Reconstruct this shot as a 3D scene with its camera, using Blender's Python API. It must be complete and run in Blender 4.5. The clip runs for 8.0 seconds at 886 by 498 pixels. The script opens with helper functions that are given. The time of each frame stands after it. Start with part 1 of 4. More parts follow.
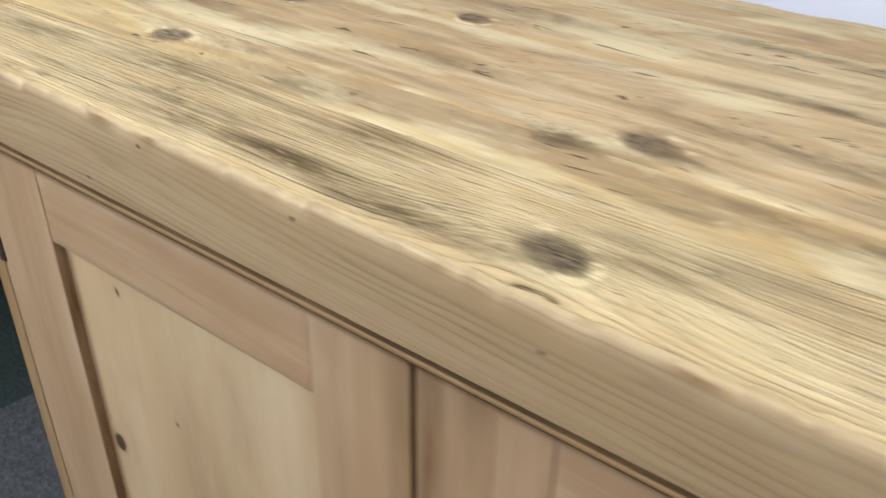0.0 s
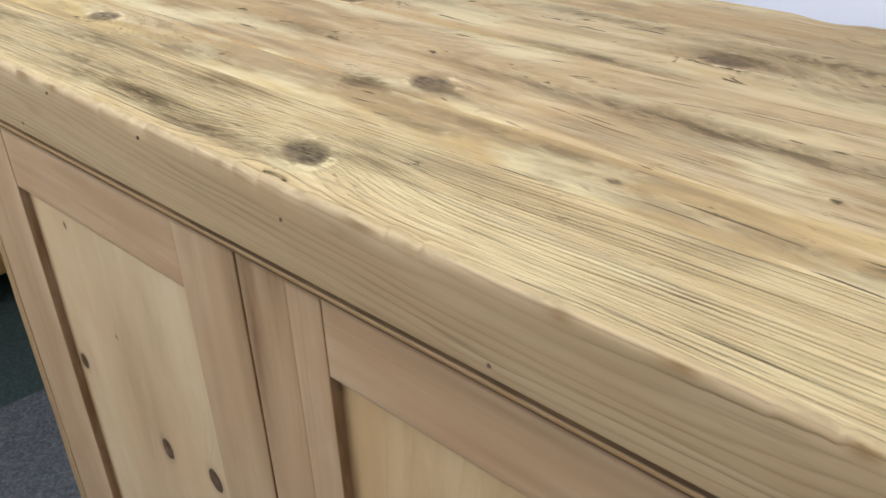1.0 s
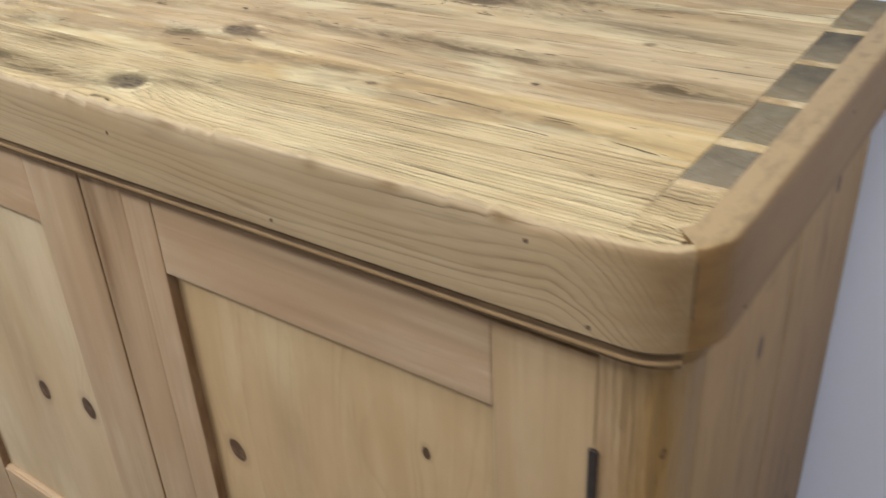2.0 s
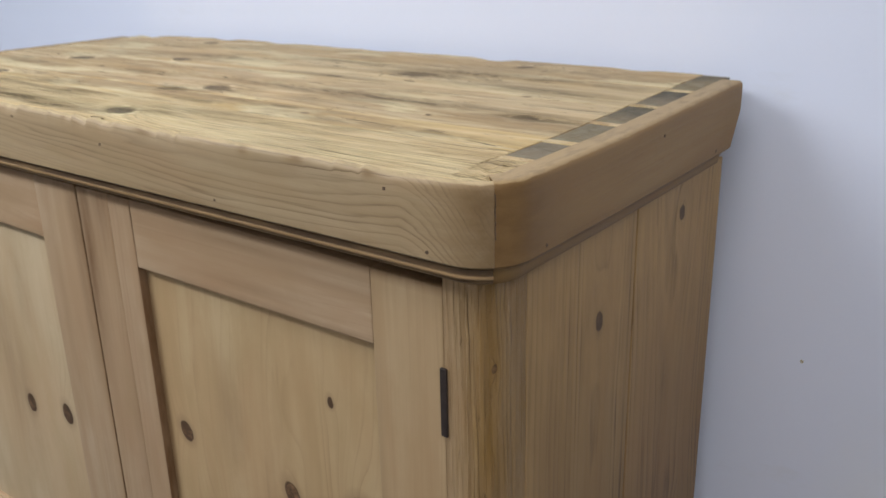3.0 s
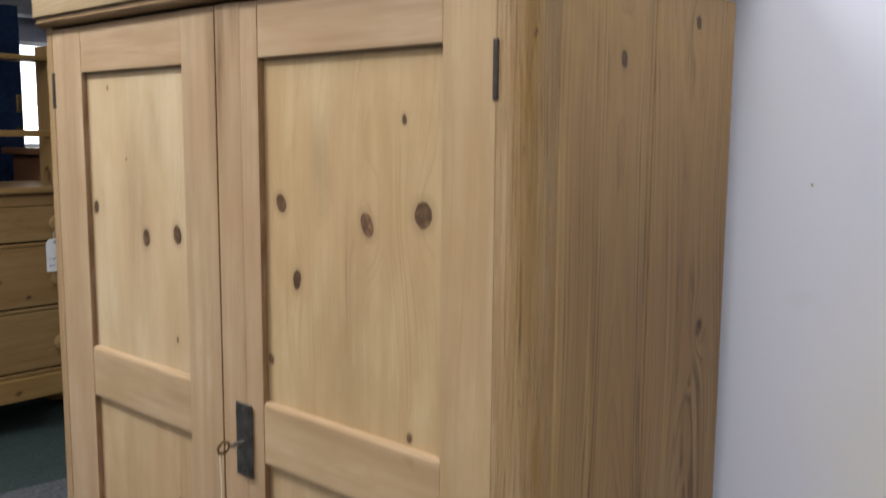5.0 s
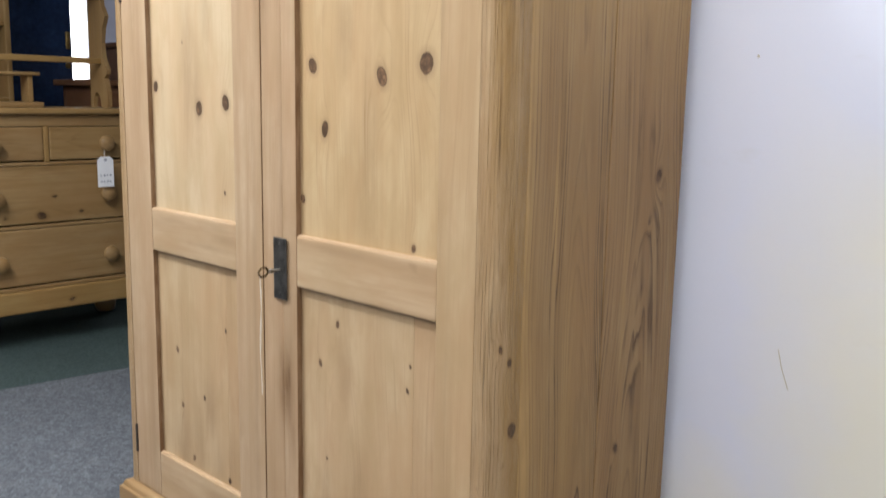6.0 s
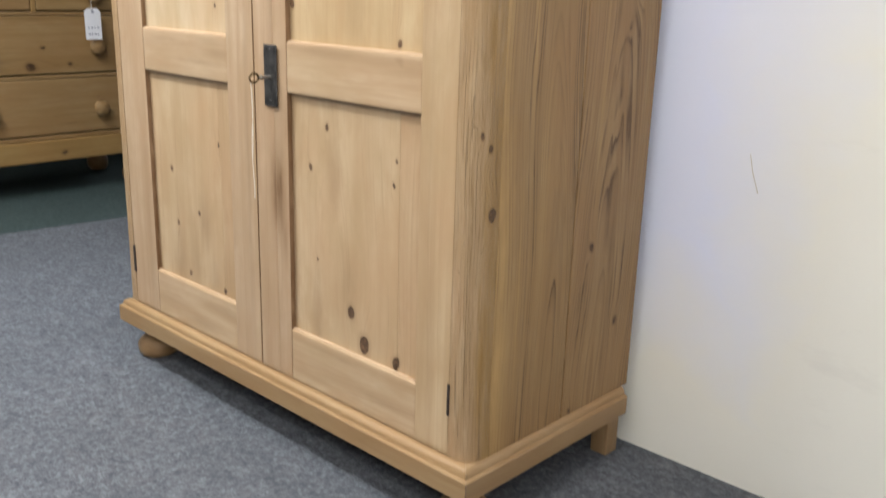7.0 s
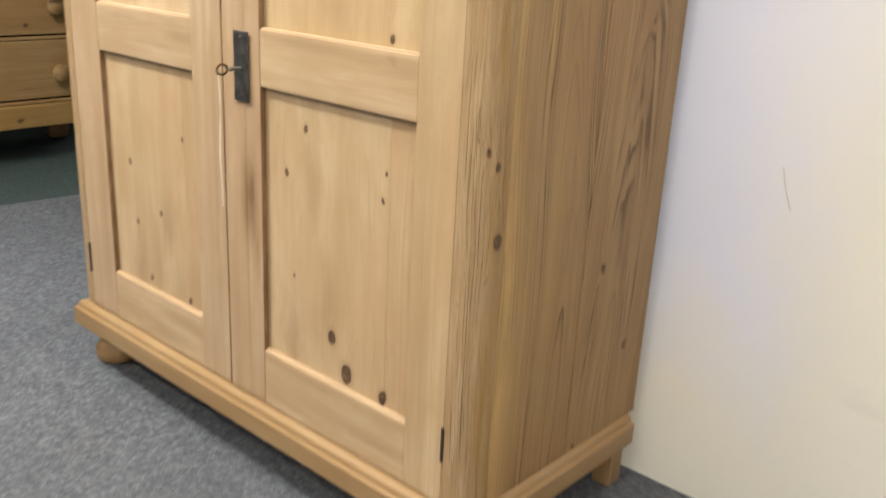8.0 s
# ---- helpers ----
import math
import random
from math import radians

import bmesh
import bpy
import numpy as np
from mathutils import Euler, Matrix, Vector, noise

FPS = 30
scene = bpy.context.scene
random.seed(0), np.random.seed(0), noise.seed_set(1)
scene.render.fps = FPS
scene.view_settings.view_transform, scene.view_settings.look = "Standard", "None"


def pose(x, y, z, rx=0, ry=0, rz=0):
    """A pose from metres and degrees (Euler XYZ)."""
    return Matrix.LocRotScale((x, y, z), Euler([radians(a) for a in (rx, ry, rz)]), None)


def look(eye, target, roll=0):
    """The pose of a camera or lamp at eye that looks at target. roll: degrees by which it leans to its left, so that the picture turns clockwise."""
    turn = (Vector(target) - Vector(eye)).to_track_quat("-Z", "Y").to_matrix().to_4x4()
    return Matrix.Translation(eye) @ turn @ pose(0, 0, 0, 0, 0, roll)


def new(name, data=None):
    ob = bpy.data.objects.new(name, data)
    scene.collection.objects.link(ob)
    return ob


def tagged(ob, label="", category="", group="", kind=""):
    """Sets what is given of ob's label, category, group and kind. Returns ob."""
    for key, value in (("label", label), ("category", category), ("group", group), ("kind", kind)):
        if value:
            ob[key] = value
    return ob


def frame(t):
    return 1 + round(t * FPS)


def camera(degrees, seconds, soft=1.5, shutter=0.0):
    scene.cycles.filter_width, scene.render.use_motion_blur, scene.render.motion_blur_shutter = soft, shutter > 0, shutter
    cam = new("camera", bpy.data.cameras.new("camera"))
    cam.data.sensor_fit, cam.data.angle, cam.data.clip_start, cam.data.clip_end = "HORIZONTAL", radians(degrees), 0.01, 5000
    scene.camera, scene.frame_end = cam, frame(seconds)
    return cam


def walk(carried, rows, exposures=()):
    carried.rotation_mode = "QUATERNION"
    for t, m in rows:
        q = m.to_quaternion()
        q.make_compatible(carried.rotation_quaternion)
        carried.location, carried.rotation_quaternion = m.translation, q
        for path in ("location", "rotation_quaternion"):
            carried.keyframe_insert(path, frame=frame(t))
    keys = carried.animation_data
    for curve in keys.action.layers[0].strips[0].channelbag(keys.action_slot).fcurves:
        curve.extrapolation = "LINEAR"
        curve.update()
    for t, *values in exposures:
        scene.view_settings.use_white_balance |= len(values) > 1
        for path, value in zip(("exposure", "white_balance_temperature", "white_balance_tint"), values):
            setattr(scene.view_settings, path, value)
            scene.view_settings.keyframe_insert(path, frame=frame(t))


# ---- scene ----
cam = camera(52.7, 8.0, soft=1.5, shutter=0.45)
PATH = [
    (0, (0.275, -0.333, 1.794), (-0.762, 1.015, 0.742), 0.8),
    (0.1, (0.316, -0.332, 1.798), (-0.732, 1.006, 0.744), 1.3),
    (0.3, (0.382, -0.321, 1.799), (-0.714, 0.981, 0.748), 1.2),
    (0.5, (0.462, -0.32, 1.805), (-0.683, 0.941, 0.756), -0.0),
    (0.7, (0.508, -0.321, 1.8), (-0.677, 0.92, 0.771), -1.2),
    (1, (0.548, -0.336, 1.804), (-0.637, 0.913, 0.786), -2.3),
    (1.5, (0.622, -0.365, 1.799), (-0.506, 0.948, 0.797), -3.3),
    (1.8, (0.693, -0.396, 1.792), (-0.377, 0.967, 0.794), -3.3),
    (2, (0.738, -0.421, 1.789), (-0.298, 0.97, 0.793), -3.1),
    (2.2, (0.775, -0.438, 1.789), (-0.245, 0.969, 0.798), -2.7),
    (3.3, (1.014, -0.623, 1.679), (-0.174, 0.894, 1.142), -0.9),
    (3.5, (1.029, -0.679, 1.643), (-0.167, 0.853, 1.17), -1.1),
    (3.7, (1.052, -0.74, 1.602), (-0.148, 0.804, 1.185), -1.6),
    (4, (1.077, -0.798, 1.567), (-0.122, 0.76, 1.198), -1.5),
    (4.2, (1.082, -0.809, 1.541), (-0.127, 0.75, 1.213), -1.4),
    (4.5, (1.088, -0.788, 1.44), (-0.161, 0.75, 1.164), -0.7),
    (4.7, (1.11, -0.772, 1.355), (-0.179, 0.738, 1.113), -0.1),
    (5.8, (1.395, -0.965, 1.134), (0.029, 0.463, 0.823), 1.0),
    (6, (1.416, -0.984, 1.105), (0.052, 0.441, 0.774), 1.1),
    (6.5, (1.466, -1.025, 1.022), (0.118, 0.386, 0.587), 0.9),
    (7, (1.493, -1.043, 0.959), (0.183, 0.36, 0.396), 1.7),
    (7.5, (1.488, -1.041, 0.932), (0.227, 0.366, 0.276), 3.0),
    (7.8, (1.417, -1.001, 0.985), (0.163, 0.411, 0.329), 3.1),
    (8, (1.318, -0.91, 1.004), (0.075, 0.513, 0.35), 3.0),
]
EXPOSURES = [(0.0, -0.58, 6380, 10), (0.5, -0.82, 6360, 10), (1.0, -0.63, 6320, 10), (2.2, -0.61, 6400, 10), (3.4, -0.88, 6240, 10), (4.0, -0.66, 6280, 10), (4.5, -0.56, 6600, 10), (4.7, -0.45, 6620, 10), (5.8, 0.25, 6400, 10), (6.5, 0.36, 6400, 10), (7.0, 0.50, 6480, 10), (7.4, 0.56, 6560, 10), (8.0, 0.60, 7250, 10)]
walk(cam, [(t, look(eye, target, roll)) for t, eye, target, roll in PATH], EXPOSURES)

# ---- light ----
world = bpy.data.worlds.new("world")
scene.world = world
world.use_nodes = True
sky = world.node_tree.nodes.new("ShaderNodeTexSky")
sky.sky_type, sky.sun_disc, sky.sun_elevation, sky.sun_rotation = "NISHITA", False, radians(35), radians(120)
world.node_tree.links.new(sky.outputs[0], world.node_tree.nodes["Background"].inputs[0])
world.node_tree.nodes["Background"].inputs[1].default_value = 0.1


def lamp(name, eye, target, size_x, size_y, watts, colour):
    data = bpy.data.lights.new(name, "AREA")
    data.shape, data.size, data.size_y, data.energy, data.color = "RECTANGLE", size_x, size_y, watts, colour
    ob = new(name, data)
    ob.matrix_world = look(eye, target)
    return ob


COOL, WARM = (0.93, 0.95, 0.96), (1.0, 0.95, 0.88)
# Unseen lamps; the first follows rail shadows, the rest are added to balance brightness.
lamp("unseen_lamp", (-0.80, -0.92, 2.5), (-0.80, -0.92, 0), 1.6, 0.30, 65, COOL)
lamp("unseen_lamp", (1.30, -1.95, 2.5), (1.30, -1.95, 0), 1.4, 0.30, 24, WARM)
lamp("unseen_lamp", (0.1, -0.10, 2.5), (0.1, -0.10, 0), 1.4, 0.30, 5, COOL)
lamp("unseen_lamp", (-1.9, -2.1, 2.5), (-1.9, -2.1, 0), 1.4, 0.30, 28, COOL)
lamp("unseen_lamp", (1.05, -0.45, 2.5), (1.05, -0.45, 0), 1.2, 0.30, 13.5, WARM)
lamp("unseen_lamp", (3.0, -2.6, 2.5), (3.0, -2.6, 0), 1.4, 0.30, 54, WARM)
lamp("unseen_lamp", (-3.0, -0.5, 2.5), (-3.0, -0.5, 0), 1.4, 0.30, 7, WARM)
lamp("unseen_lamp", (-5.2, 4.2, 2.5), (-5.2, 4.2, 0), 1.4, 0.30, 55, COOL)


# ---- materials ----
class Nodes:
    """A small helper to wire a node material."""

    def __init__(self, name):
        self.mat = bpy.data.materials.new(name)
        self.mat.use_nodes = True
        self.tree = self.mat.node_tree
        self.bsdf = self.tree.nodes["Principled BSDF"]

    def add(self, kind, **props):
        n = self.tree.nodes.new("ShaderNode" + kind)
        for key, value in props.items():
            setattr(n, key, value)
        return n

    def put(self, socket, value):
        if isinstance(value, (int, float)):
            socket.default_value = value
        elif isinstance(value, tuple):
            socket.default_value = value if len(value) != 3 or socket.type == "VECTOR" else (*value, 1)
        else:
            self.tree.links.new(value, socket)

    def math(self, op, a, b=0.0, c=0.0):
        n = self.add("Math", operation=op)
        for i, v in enumerate((a, b, c)):
            self.put(n.inputs[i], v)
        return n.outputs[0]

    def vec(self, op, a, b):
        n = self.add("VectorMath", operation=op)
        self.put(n.inputs[0], a)
        self.put(n.inputs[1], b)
        return n.outputs[0]

    def noise(self, vector, scale, detail=3.0, rough=0.5, distortion=0.0):
        n = self.add("TexNoise")
        self.put(n.inputs["Vector"], vector)
        for key, v in (("Scale", scale), ("Detail", detail), ("Roughness", rough), ("Distortion", distortion)):
            n.inputs[key].default_value = v
        return n.outputs["Fac"]

    def ramp(self, fac, *stops):
        n = self.add("ValToRGB")
        el = n.color_ramp.elements
        while len(el) < len(stops):
            el.new(0.5)
        for e, (at, c) in zip(el, stops):
            e.position = at
            e.color = (c, c, c, 1) if isinstance(c, (int, float)) else (*c, 1)
        self.put(n.inputs[0], fac)
        return n.outputs[0]

    def mix(self, fac, a, b, blend="MIX"):
        n = self.add("MixRGB", blend_type=blend)
        for i, v in enumerate((fac, a, b)):
            self.put(n.inputs[i], v)
        return n.outputs[0]

    def bump(self, height, strength, distance, normal=None):
        n = self.add("Bump")
        n.inputs["Strength"].default_value, n.inputs["Distance"].default_value = strength, distance
        self.put(n.inputs["Height"], height)
        if normal is not None:
            self.put(n.inputs["Normal"], normal)
        return n.outputs[0]

    def done(self, colour, rough=0.5, normal=None, metal=0.0, spec=0.5):
        self.put(self.bsdf.inputs["Base Color"], colour)
        self.put(self.bsdf.inputs["Roughness"], rough)
        self.bsdf.inputs["Metallic"].default_value = metal
        self.bsdf.inputs["Specular IOR Level"].default_value = spec
        if normal is not None:
            self.put(self.bsdf.inputs["Normal"], normal)
        return self.mat


def wood(name, light, dark, ring=0.5, pitch=0.006, weather=0.0, rough=0.5, relief=0.5, grey=(0.27, 0.195, 0.112), knot=(0.050, 0.027, 0.015), core=(0.235, 0.136, 0.068), ragged_by=0.14, even=0.0, streaks=0.22, stain_shade_col=(0.15, 0.08, 0.036), bands=0.5, blushed=0.4, bleach=None, calm=1.0, hairs=0.45, smear=0.75, patchy=0.0):
    """Sawn pine. The mesh carries 'fibre' (along, across, deep), 'ring' (distance from the heart, knot, staining with
    painted shade) and 'board'.
    """
    n = Nodes(name)
    fib = n.add("Attribute", attribute_name="fibre").outputs["Vector"]
    rng = n.add("Attribute", attribute_name="ring").outputs["Vector"]
    brd = n.add("Attribute", attribute_name="board").outputs["Fac"]
    stir = n.add("Attribute", attribute_name="stir").outputs["Fac"]
    sep = n.add("SeparateXYZ")
    n.put(sep.inputs[0], rng)
    r, k, stain_shade = sep.outputs
    sep_f = n.add("SeparateXYZ")
    n.put(sep_f.inputs[0], fib)
    comb = n.add("CombineXYZ")
    n.put(comb.inputs[0], sep_f.outputs[0])
    n.put(comb.inputs[1], r)
    n.put(comb.inputs[2], n.math("MULTIPLY", sep_f.outputs[1], 0.22))
    flow = comb.outputs[0]

    def drawn(along, across):
        return n.vec("MULTIPLY", fib, (along, across, across))

    # growth rings: a soft rise to a dark line, then a sharp fall
    slow = n.noise(drawn(1.0, 14.0), 2.2, 3.0, 0.55)
    fine = n.noise(drawn(1.0, 90.0), 9.0, 3.0, 0.6)
    wob = n.math("MULTIPLY_ADD", slow, 0.014, n.math("MULTIPLY", n.noise(drawn(1.0, 5.0), 9.0, 2.0), 0.003))
    uneven = n.math("MULTIPLY", n.noise(n.math("MULTIPLY", r, 38.0), 1.0, 2.0), 4.5 * pitch)
    phase = n.math("DIVIDE", n.math("ADD", n.math("ADD", r, wob), uneven), pitch)
    saw = n.math("FRACT", phase)
    late = n.ramp(saw, (0.0, 0.75), (0.10, 0.05), (0.45, 0.0), (0.80, 0.45), (0.95, 1.0))
    each = n.noise(n.math("FLOOR", phase), 7.3, 0.0)
    swing = n.ramp(each, (0.36, 0.05), (0.64, 1.0))
    swing = n.math("MULTIPLY", swing, n.ramp(slow, (0.25, 0.35), (0.65, 1.0)))
    swing = n.math("MULTIPLY", swing, n.ramp(n.noise(drawn(1.0, 4.0), 5.0, 3.0), (0.38, 0.05), (0.62, 1.0)))
    lines = n.math("MULTIPLY", late, n.math("MULTIPLY_ADD", swing, 1.0 - even, even))
    if calm < 1.0:
        lines = n.math("MULTIPLY", lines, n.ramp(n.math("ADD", stir, n.math("MULTIPLY", slow, 0.10)), (0.04, calm), (0.30, 1.0)))

    # tone: boards differ, bands run along the grain, clouds of old finish lie over all
    broad = n.ramp(n.noise(drawn(1.0, 6.0), 3.1, 4.0, 0.6), (0.3, 0.0), (0.7, 1.0))
    col = n.mix(broad, light, tuple(c * f for c, f in zip(light, (0.86, 0.81, 0.74))))
    cloud = n.noise(drawn(1.0, 2.2), 3.4, 3.0, 0.55)
    col = n.mix(n.ramp(cloud, (0.40, 0.0), (0.62, 0.75)), col, tuple(min(0.85, c * f) for c, f in zip(light, (1.09, 1.14, 1.20))))
    haze = n.noise(drawn(1.0, 3.5), 7.7, 4.0, 0.62, 0.4)
    col = n.mix(n.ramp(haze, (0.50, 0.0), (0.70, 0.6)), col, tuple(c * f for c, f in zip(light, (0.88, 0.80, 0.74))))
    band = n.noise(drawn(0.40, 7.0), 5.0, 4.0, 0.6)
    col = n.mix(n.math("MULTIPLY", n.ramp(band, (0.40, 1.0), (0.58, 0.0)), bands), col, tuple(c * f for c, f in zip(light, (0.78, 0.70, 0.61))))
    blush = n.noise(drawn(1.0, 1.6), 2.6, 3.0, 0.5)
    col = n.mix(n.ramp(blush, (0.48, 0.0), (0.66, blushed)), col, tuple(c * f for c, f in zip(light, (0.95, 0.83, 0.76))))
    col = n.mix(n.math("MULTIPLY", lines, ring), col, dark)
    col = n.mix(n.math("MULTIPLY", n.ramp(fine, (0.35, 1.0), (0.6, 0.0)), streaks + 0.2 * weather), col, tuple(0.44 * (a + b) for a, b in zip(light, dark)))
    grime = n.noise(n.vec("ADD", drawn(1.0, 1.8), (4.0, 1.0, 2.0)), 8.0, 5.0, 0.66, 0.3)
    col = n.mix(n.ramp(grime, (0.47, 0.0), (0.68, 0.45)), col, tuple(c * f for c, f in zip(light, (0.80, 0.775, 0.69))))
    tone = n.ramp(brd, (0.0, (0.895, 0.835, 0.775)), (0.5, (0.97, 0.945, 0.905)), (1.0, (1.03, 0.99, 0.78)))
    col = n.mix(1.0, col, tone, "MULTIPLY")
    if patchy:
        warm = n.noise(n.vec("ADD", drawn(0.55, 4.5), (9.0, 3.0, 1.0)), 4.2, 5.0, 0.62, 0.25)
        col = n.mix(n.math("MULTIPLY", n.ramp(warm, (0.50, 0.0), (0.64, 1.0)), patchy), col, tuple(c * f for c, f in zip(light, (0.60, 0.52, 0.44))))
        smooth_patch = n.noise(n.vec("ADD", drawn(1.0, 3.2), (2.0, 6.0, 4.0)), 5.5, 4.0, 0.55)
        col = n.mix(n.math("MULTIPLY", n.ramp(smooth_patch, (0.52, 0.0), (0.62, 1.0)), patchy), col, tuple(min(0.85, c * f) for c, f in zip(light, (1.03, 1.085, 1.05))))
    pits = None
    if weather:
        blot = n.noise(drawn(1.0, 4.0), 5.0, 6.0, 0.62, 0.8)
        col = n.mix(n.math("MULTIPLY", n.ramp(blot, (0.46, 0.0), (0.62, 1.0)), 0.55 * weather), col, tuple(0.55 * a + 0.45 * b for a, b in zip(grey, light)))
        pale = n.noise(drawn(1.0, 9.0), 7.0, 5.0, 0.65, 0.3)
        col = n.mix(n.math("MULTIPLY", n.ramp(pale, (0.50, 0.0), (0.62, 1.0)), smear * weather), col, tuple(min(0.9, c * f) for c, f in zip(light, (1.12, 1.17, 1.22))))
        streak = n.noise(n.vec("MULTIPLY", flow, (1.0, 16.0, 16.0)), 5.0, 6.0, 0.70, 0.1)
        col = n.mix(n.math("MULTIPLY", n.math("MULTIPLY", n.ramp(streak, (0.50, 0.0), (0.60, 1.0)), n.ramp(blot, (0.40, 0.10), (0.58, 1.0))), smear * weather), col, tuple(0.62 * c for c in grey))
        hair = n.noise(n.vec("MULTIPLY", flow, (1.0, 55.0, 55.0)), 11.0, 4.0, 0.7)
        col = n.mix(n.math("MULTIPLY", n.ramp(hair, (0.52, 0.0), (0.64, 1.0)), hairs * weather), col, tuple(0.75 * c for c in grey))
        split = n.noise(n.vec("MULTIPLY", flow, (0.7, 85.0, 85.0)), 7.0, 2.0, 0.5, 0.05)
        crack = n.ramp(split, (0.67, 0.0), (0.69, 1.0))
        col = n.mix(n.math("MULTIPLY", crack, 0.9 * weather), col, (0.05, 0.032, 0.018))
        fleck = n.noise(drawn(1.0, 2.6), 45.0, 4.0, 0.7)
        pits = n.ramp(fleck, (0.64, 0.0), (0.72, 1.0))
        col = n.mix(n.math("MULTIPLY", pits, 0.6 * weather), col, tuple(0.5 * c for c in grey))
        pits = n.math("MAXIMUM", pits, crack)

    # knots: 1 at the heart, one half at the rim, fading out at twice the radius
    ragged = n.noise(fib, 95.0, 3.0, 0.6)
    kk = n.math("ADD", k, n.math("MULTIPLY", n.math("MULTIPLY", n.math("SUBTRACT", ragged, 0.5), ragged_by), n.ramp(k, (0.05, 0.0), (0.25, 1.0))))
    col = n.mix(n.math("MULTIPLY", n.ramp(kk, (0.14, 0.0), (0.50, 1.0)), 0.45), col, tuple(0.85 * c for c in dark))
    side = n.noise(n.vec("ADD", fib, (3.1, 7.7, 0.0)), 46.0, 2.0)
    grain_k = n.noise(n.vec("MULTIPLY", fib, (1.6, 1.0, 1.0)), 60.0, 3.0, 0.6)
    heart = n.mix(n.ramp(n.math("ADD", n.math("MULTIPLY", n.math("SINE", n.math("MULTIPLY", kk, 52.0)), 0.04), grain_k), (0.46, 0.0), (0.68, 1.0)), tuple(1.3 * c for c in knot), core)
    heart = n.mix(n.ramp(side, (0.47, 0.0), (0.57, 0.9)), heart, tuple(0.85 * c for c in knot))
    heart = n.mix(n.ramp(kk, (0.555, 0.95), (0.63, 0.2), (0.86, 0.0), (0.96, 0.7)), heart, knot)
    shown = n.ramp(kk, (0.50, 0.0), (0.565, 0.97))
    if weather > 0.65:
        shown = n.math("MULTIPLY", n.ramp(kk, (0.44, 0.0), (0.64, 0.90)), n.ramp(n.noise(n.vec("MULTIPLY", fib, (1.0, 3.0, 3.0)), 75.0, 4.0, 0.7), (0.34, 0.35), (0.56, 1.0)))
    col = n.mix(shown, col, heart)
    if weather > 0.65:
        swirl = n.noise(n.vec("MULTIPLY", fib, (1.0, 2.2, 2.2)), 42.0, 3.0)
        near = n.ramp(kk, (0.22, 0.0), (0.32, 1.0), (0.44, 1.0), (0.50, 0.0))
        col = n.mix(n.math("MULTIPLY", near, n.ramp(swirl, (0.50, 0.0), (0.58, 0.8))), col, tuple(min(0.85, 1.12 * c) for c in light))

    # stains, wax, and shade painted through the same mask
    if weather > 0.65:
        specks = n.ramp(n.noise(n.vec("MULTIPLY", flow, (0.6, 4.5, 4.5)), 38.0, 5.0, 0.7, 0.3), (0.46, 1.0), (0.58, 0.08))
        col = n.mix(n.math("MULTIPLY", stain_shade, 0.70), col, (0.30, 0.208, 0.108))
        col = n.mix(n.math("MULTIPLY", stain_shade, specks), col, stain_shade_col)
    else:
        blurred = n.math("MULTIPLY", stain_shade, n.math("MULTIPLY_ADD", n.noise(drawn(1.0, 5.0), 16.0, 4.0, 0.6), 1.3, 0.25))
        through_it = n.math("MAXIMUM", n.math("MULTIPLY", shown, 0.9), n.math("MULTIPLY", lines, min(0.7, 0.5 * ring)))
        col = n.mix(n.math("MULTIPLY", blurred, n.math("SUBTRACT", 1.0, through_it)), col, stain_shade_col)
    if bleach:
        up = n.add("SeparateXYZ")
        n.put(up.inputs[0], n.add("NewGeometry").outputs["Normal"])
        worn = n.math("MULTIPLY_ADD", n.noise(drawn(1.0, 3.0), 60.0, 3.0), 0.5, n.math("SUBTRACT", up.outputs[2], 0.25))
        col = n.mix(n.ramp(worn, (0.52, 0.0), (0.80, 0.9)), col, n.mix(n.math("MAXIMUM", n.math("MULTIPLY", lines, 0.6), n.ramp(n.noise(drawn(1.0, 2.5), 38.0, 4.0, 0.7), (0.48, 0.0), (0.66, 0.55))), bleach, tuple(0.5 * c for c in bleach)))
    height = n.math("SUBTRACT", n.math("MULTIPLY", fine, 0.5), n.math("MULTIPLY", lines, 0.7))
    if pits is not None:
        height = n.math("SUBTRACT", height, n.math("MULTIPLY", pits, 0.8 * weather))
    nor = n.bump(height, relief, 0.0012)
    ro = n.math("MULTIPLY_ADD", fine, 0.25, rough - 0.1)
    return n.done(col, ro, nor, spec=0.15 if weather > 0.65 else 0.35)


M_DOOR = wood("pine_door", (0.476, 0.354, 0.236), (0.29, 0.182, 0.100), ring=0.42, pitch=0.0075, rough=0.47, relief=0.18, streaks=0.16, blushed=0.22, knot=(0.068, 0.037, 0.020), core=(0.250, 0.142, 0.072))
M_PANEL = wood("pine_panel", (0.500, 0.372, 0.232), (0.31, 0.20, 0.110), ring=0.85, pitch=0.0080, rough=0.45, relief=0.15, streaks=0.10, bands=0.3, calm=0.55, knot=(0.068, 0.037, 0.020), core=(0.250, 0.142, 0.072))
M_PALE = wood("pale_pine_panel", (0.540, 0.427, 0.302), (0.36, 0.25, 0.155), calm=0.3, ring=0.55, pitch=0.0095, rough=0.45, relief=0.12, streaks=0.09, bands=0.25, knot=(0.068, 0.038, 0.022), core=(0.250, 0.146, 0.078))
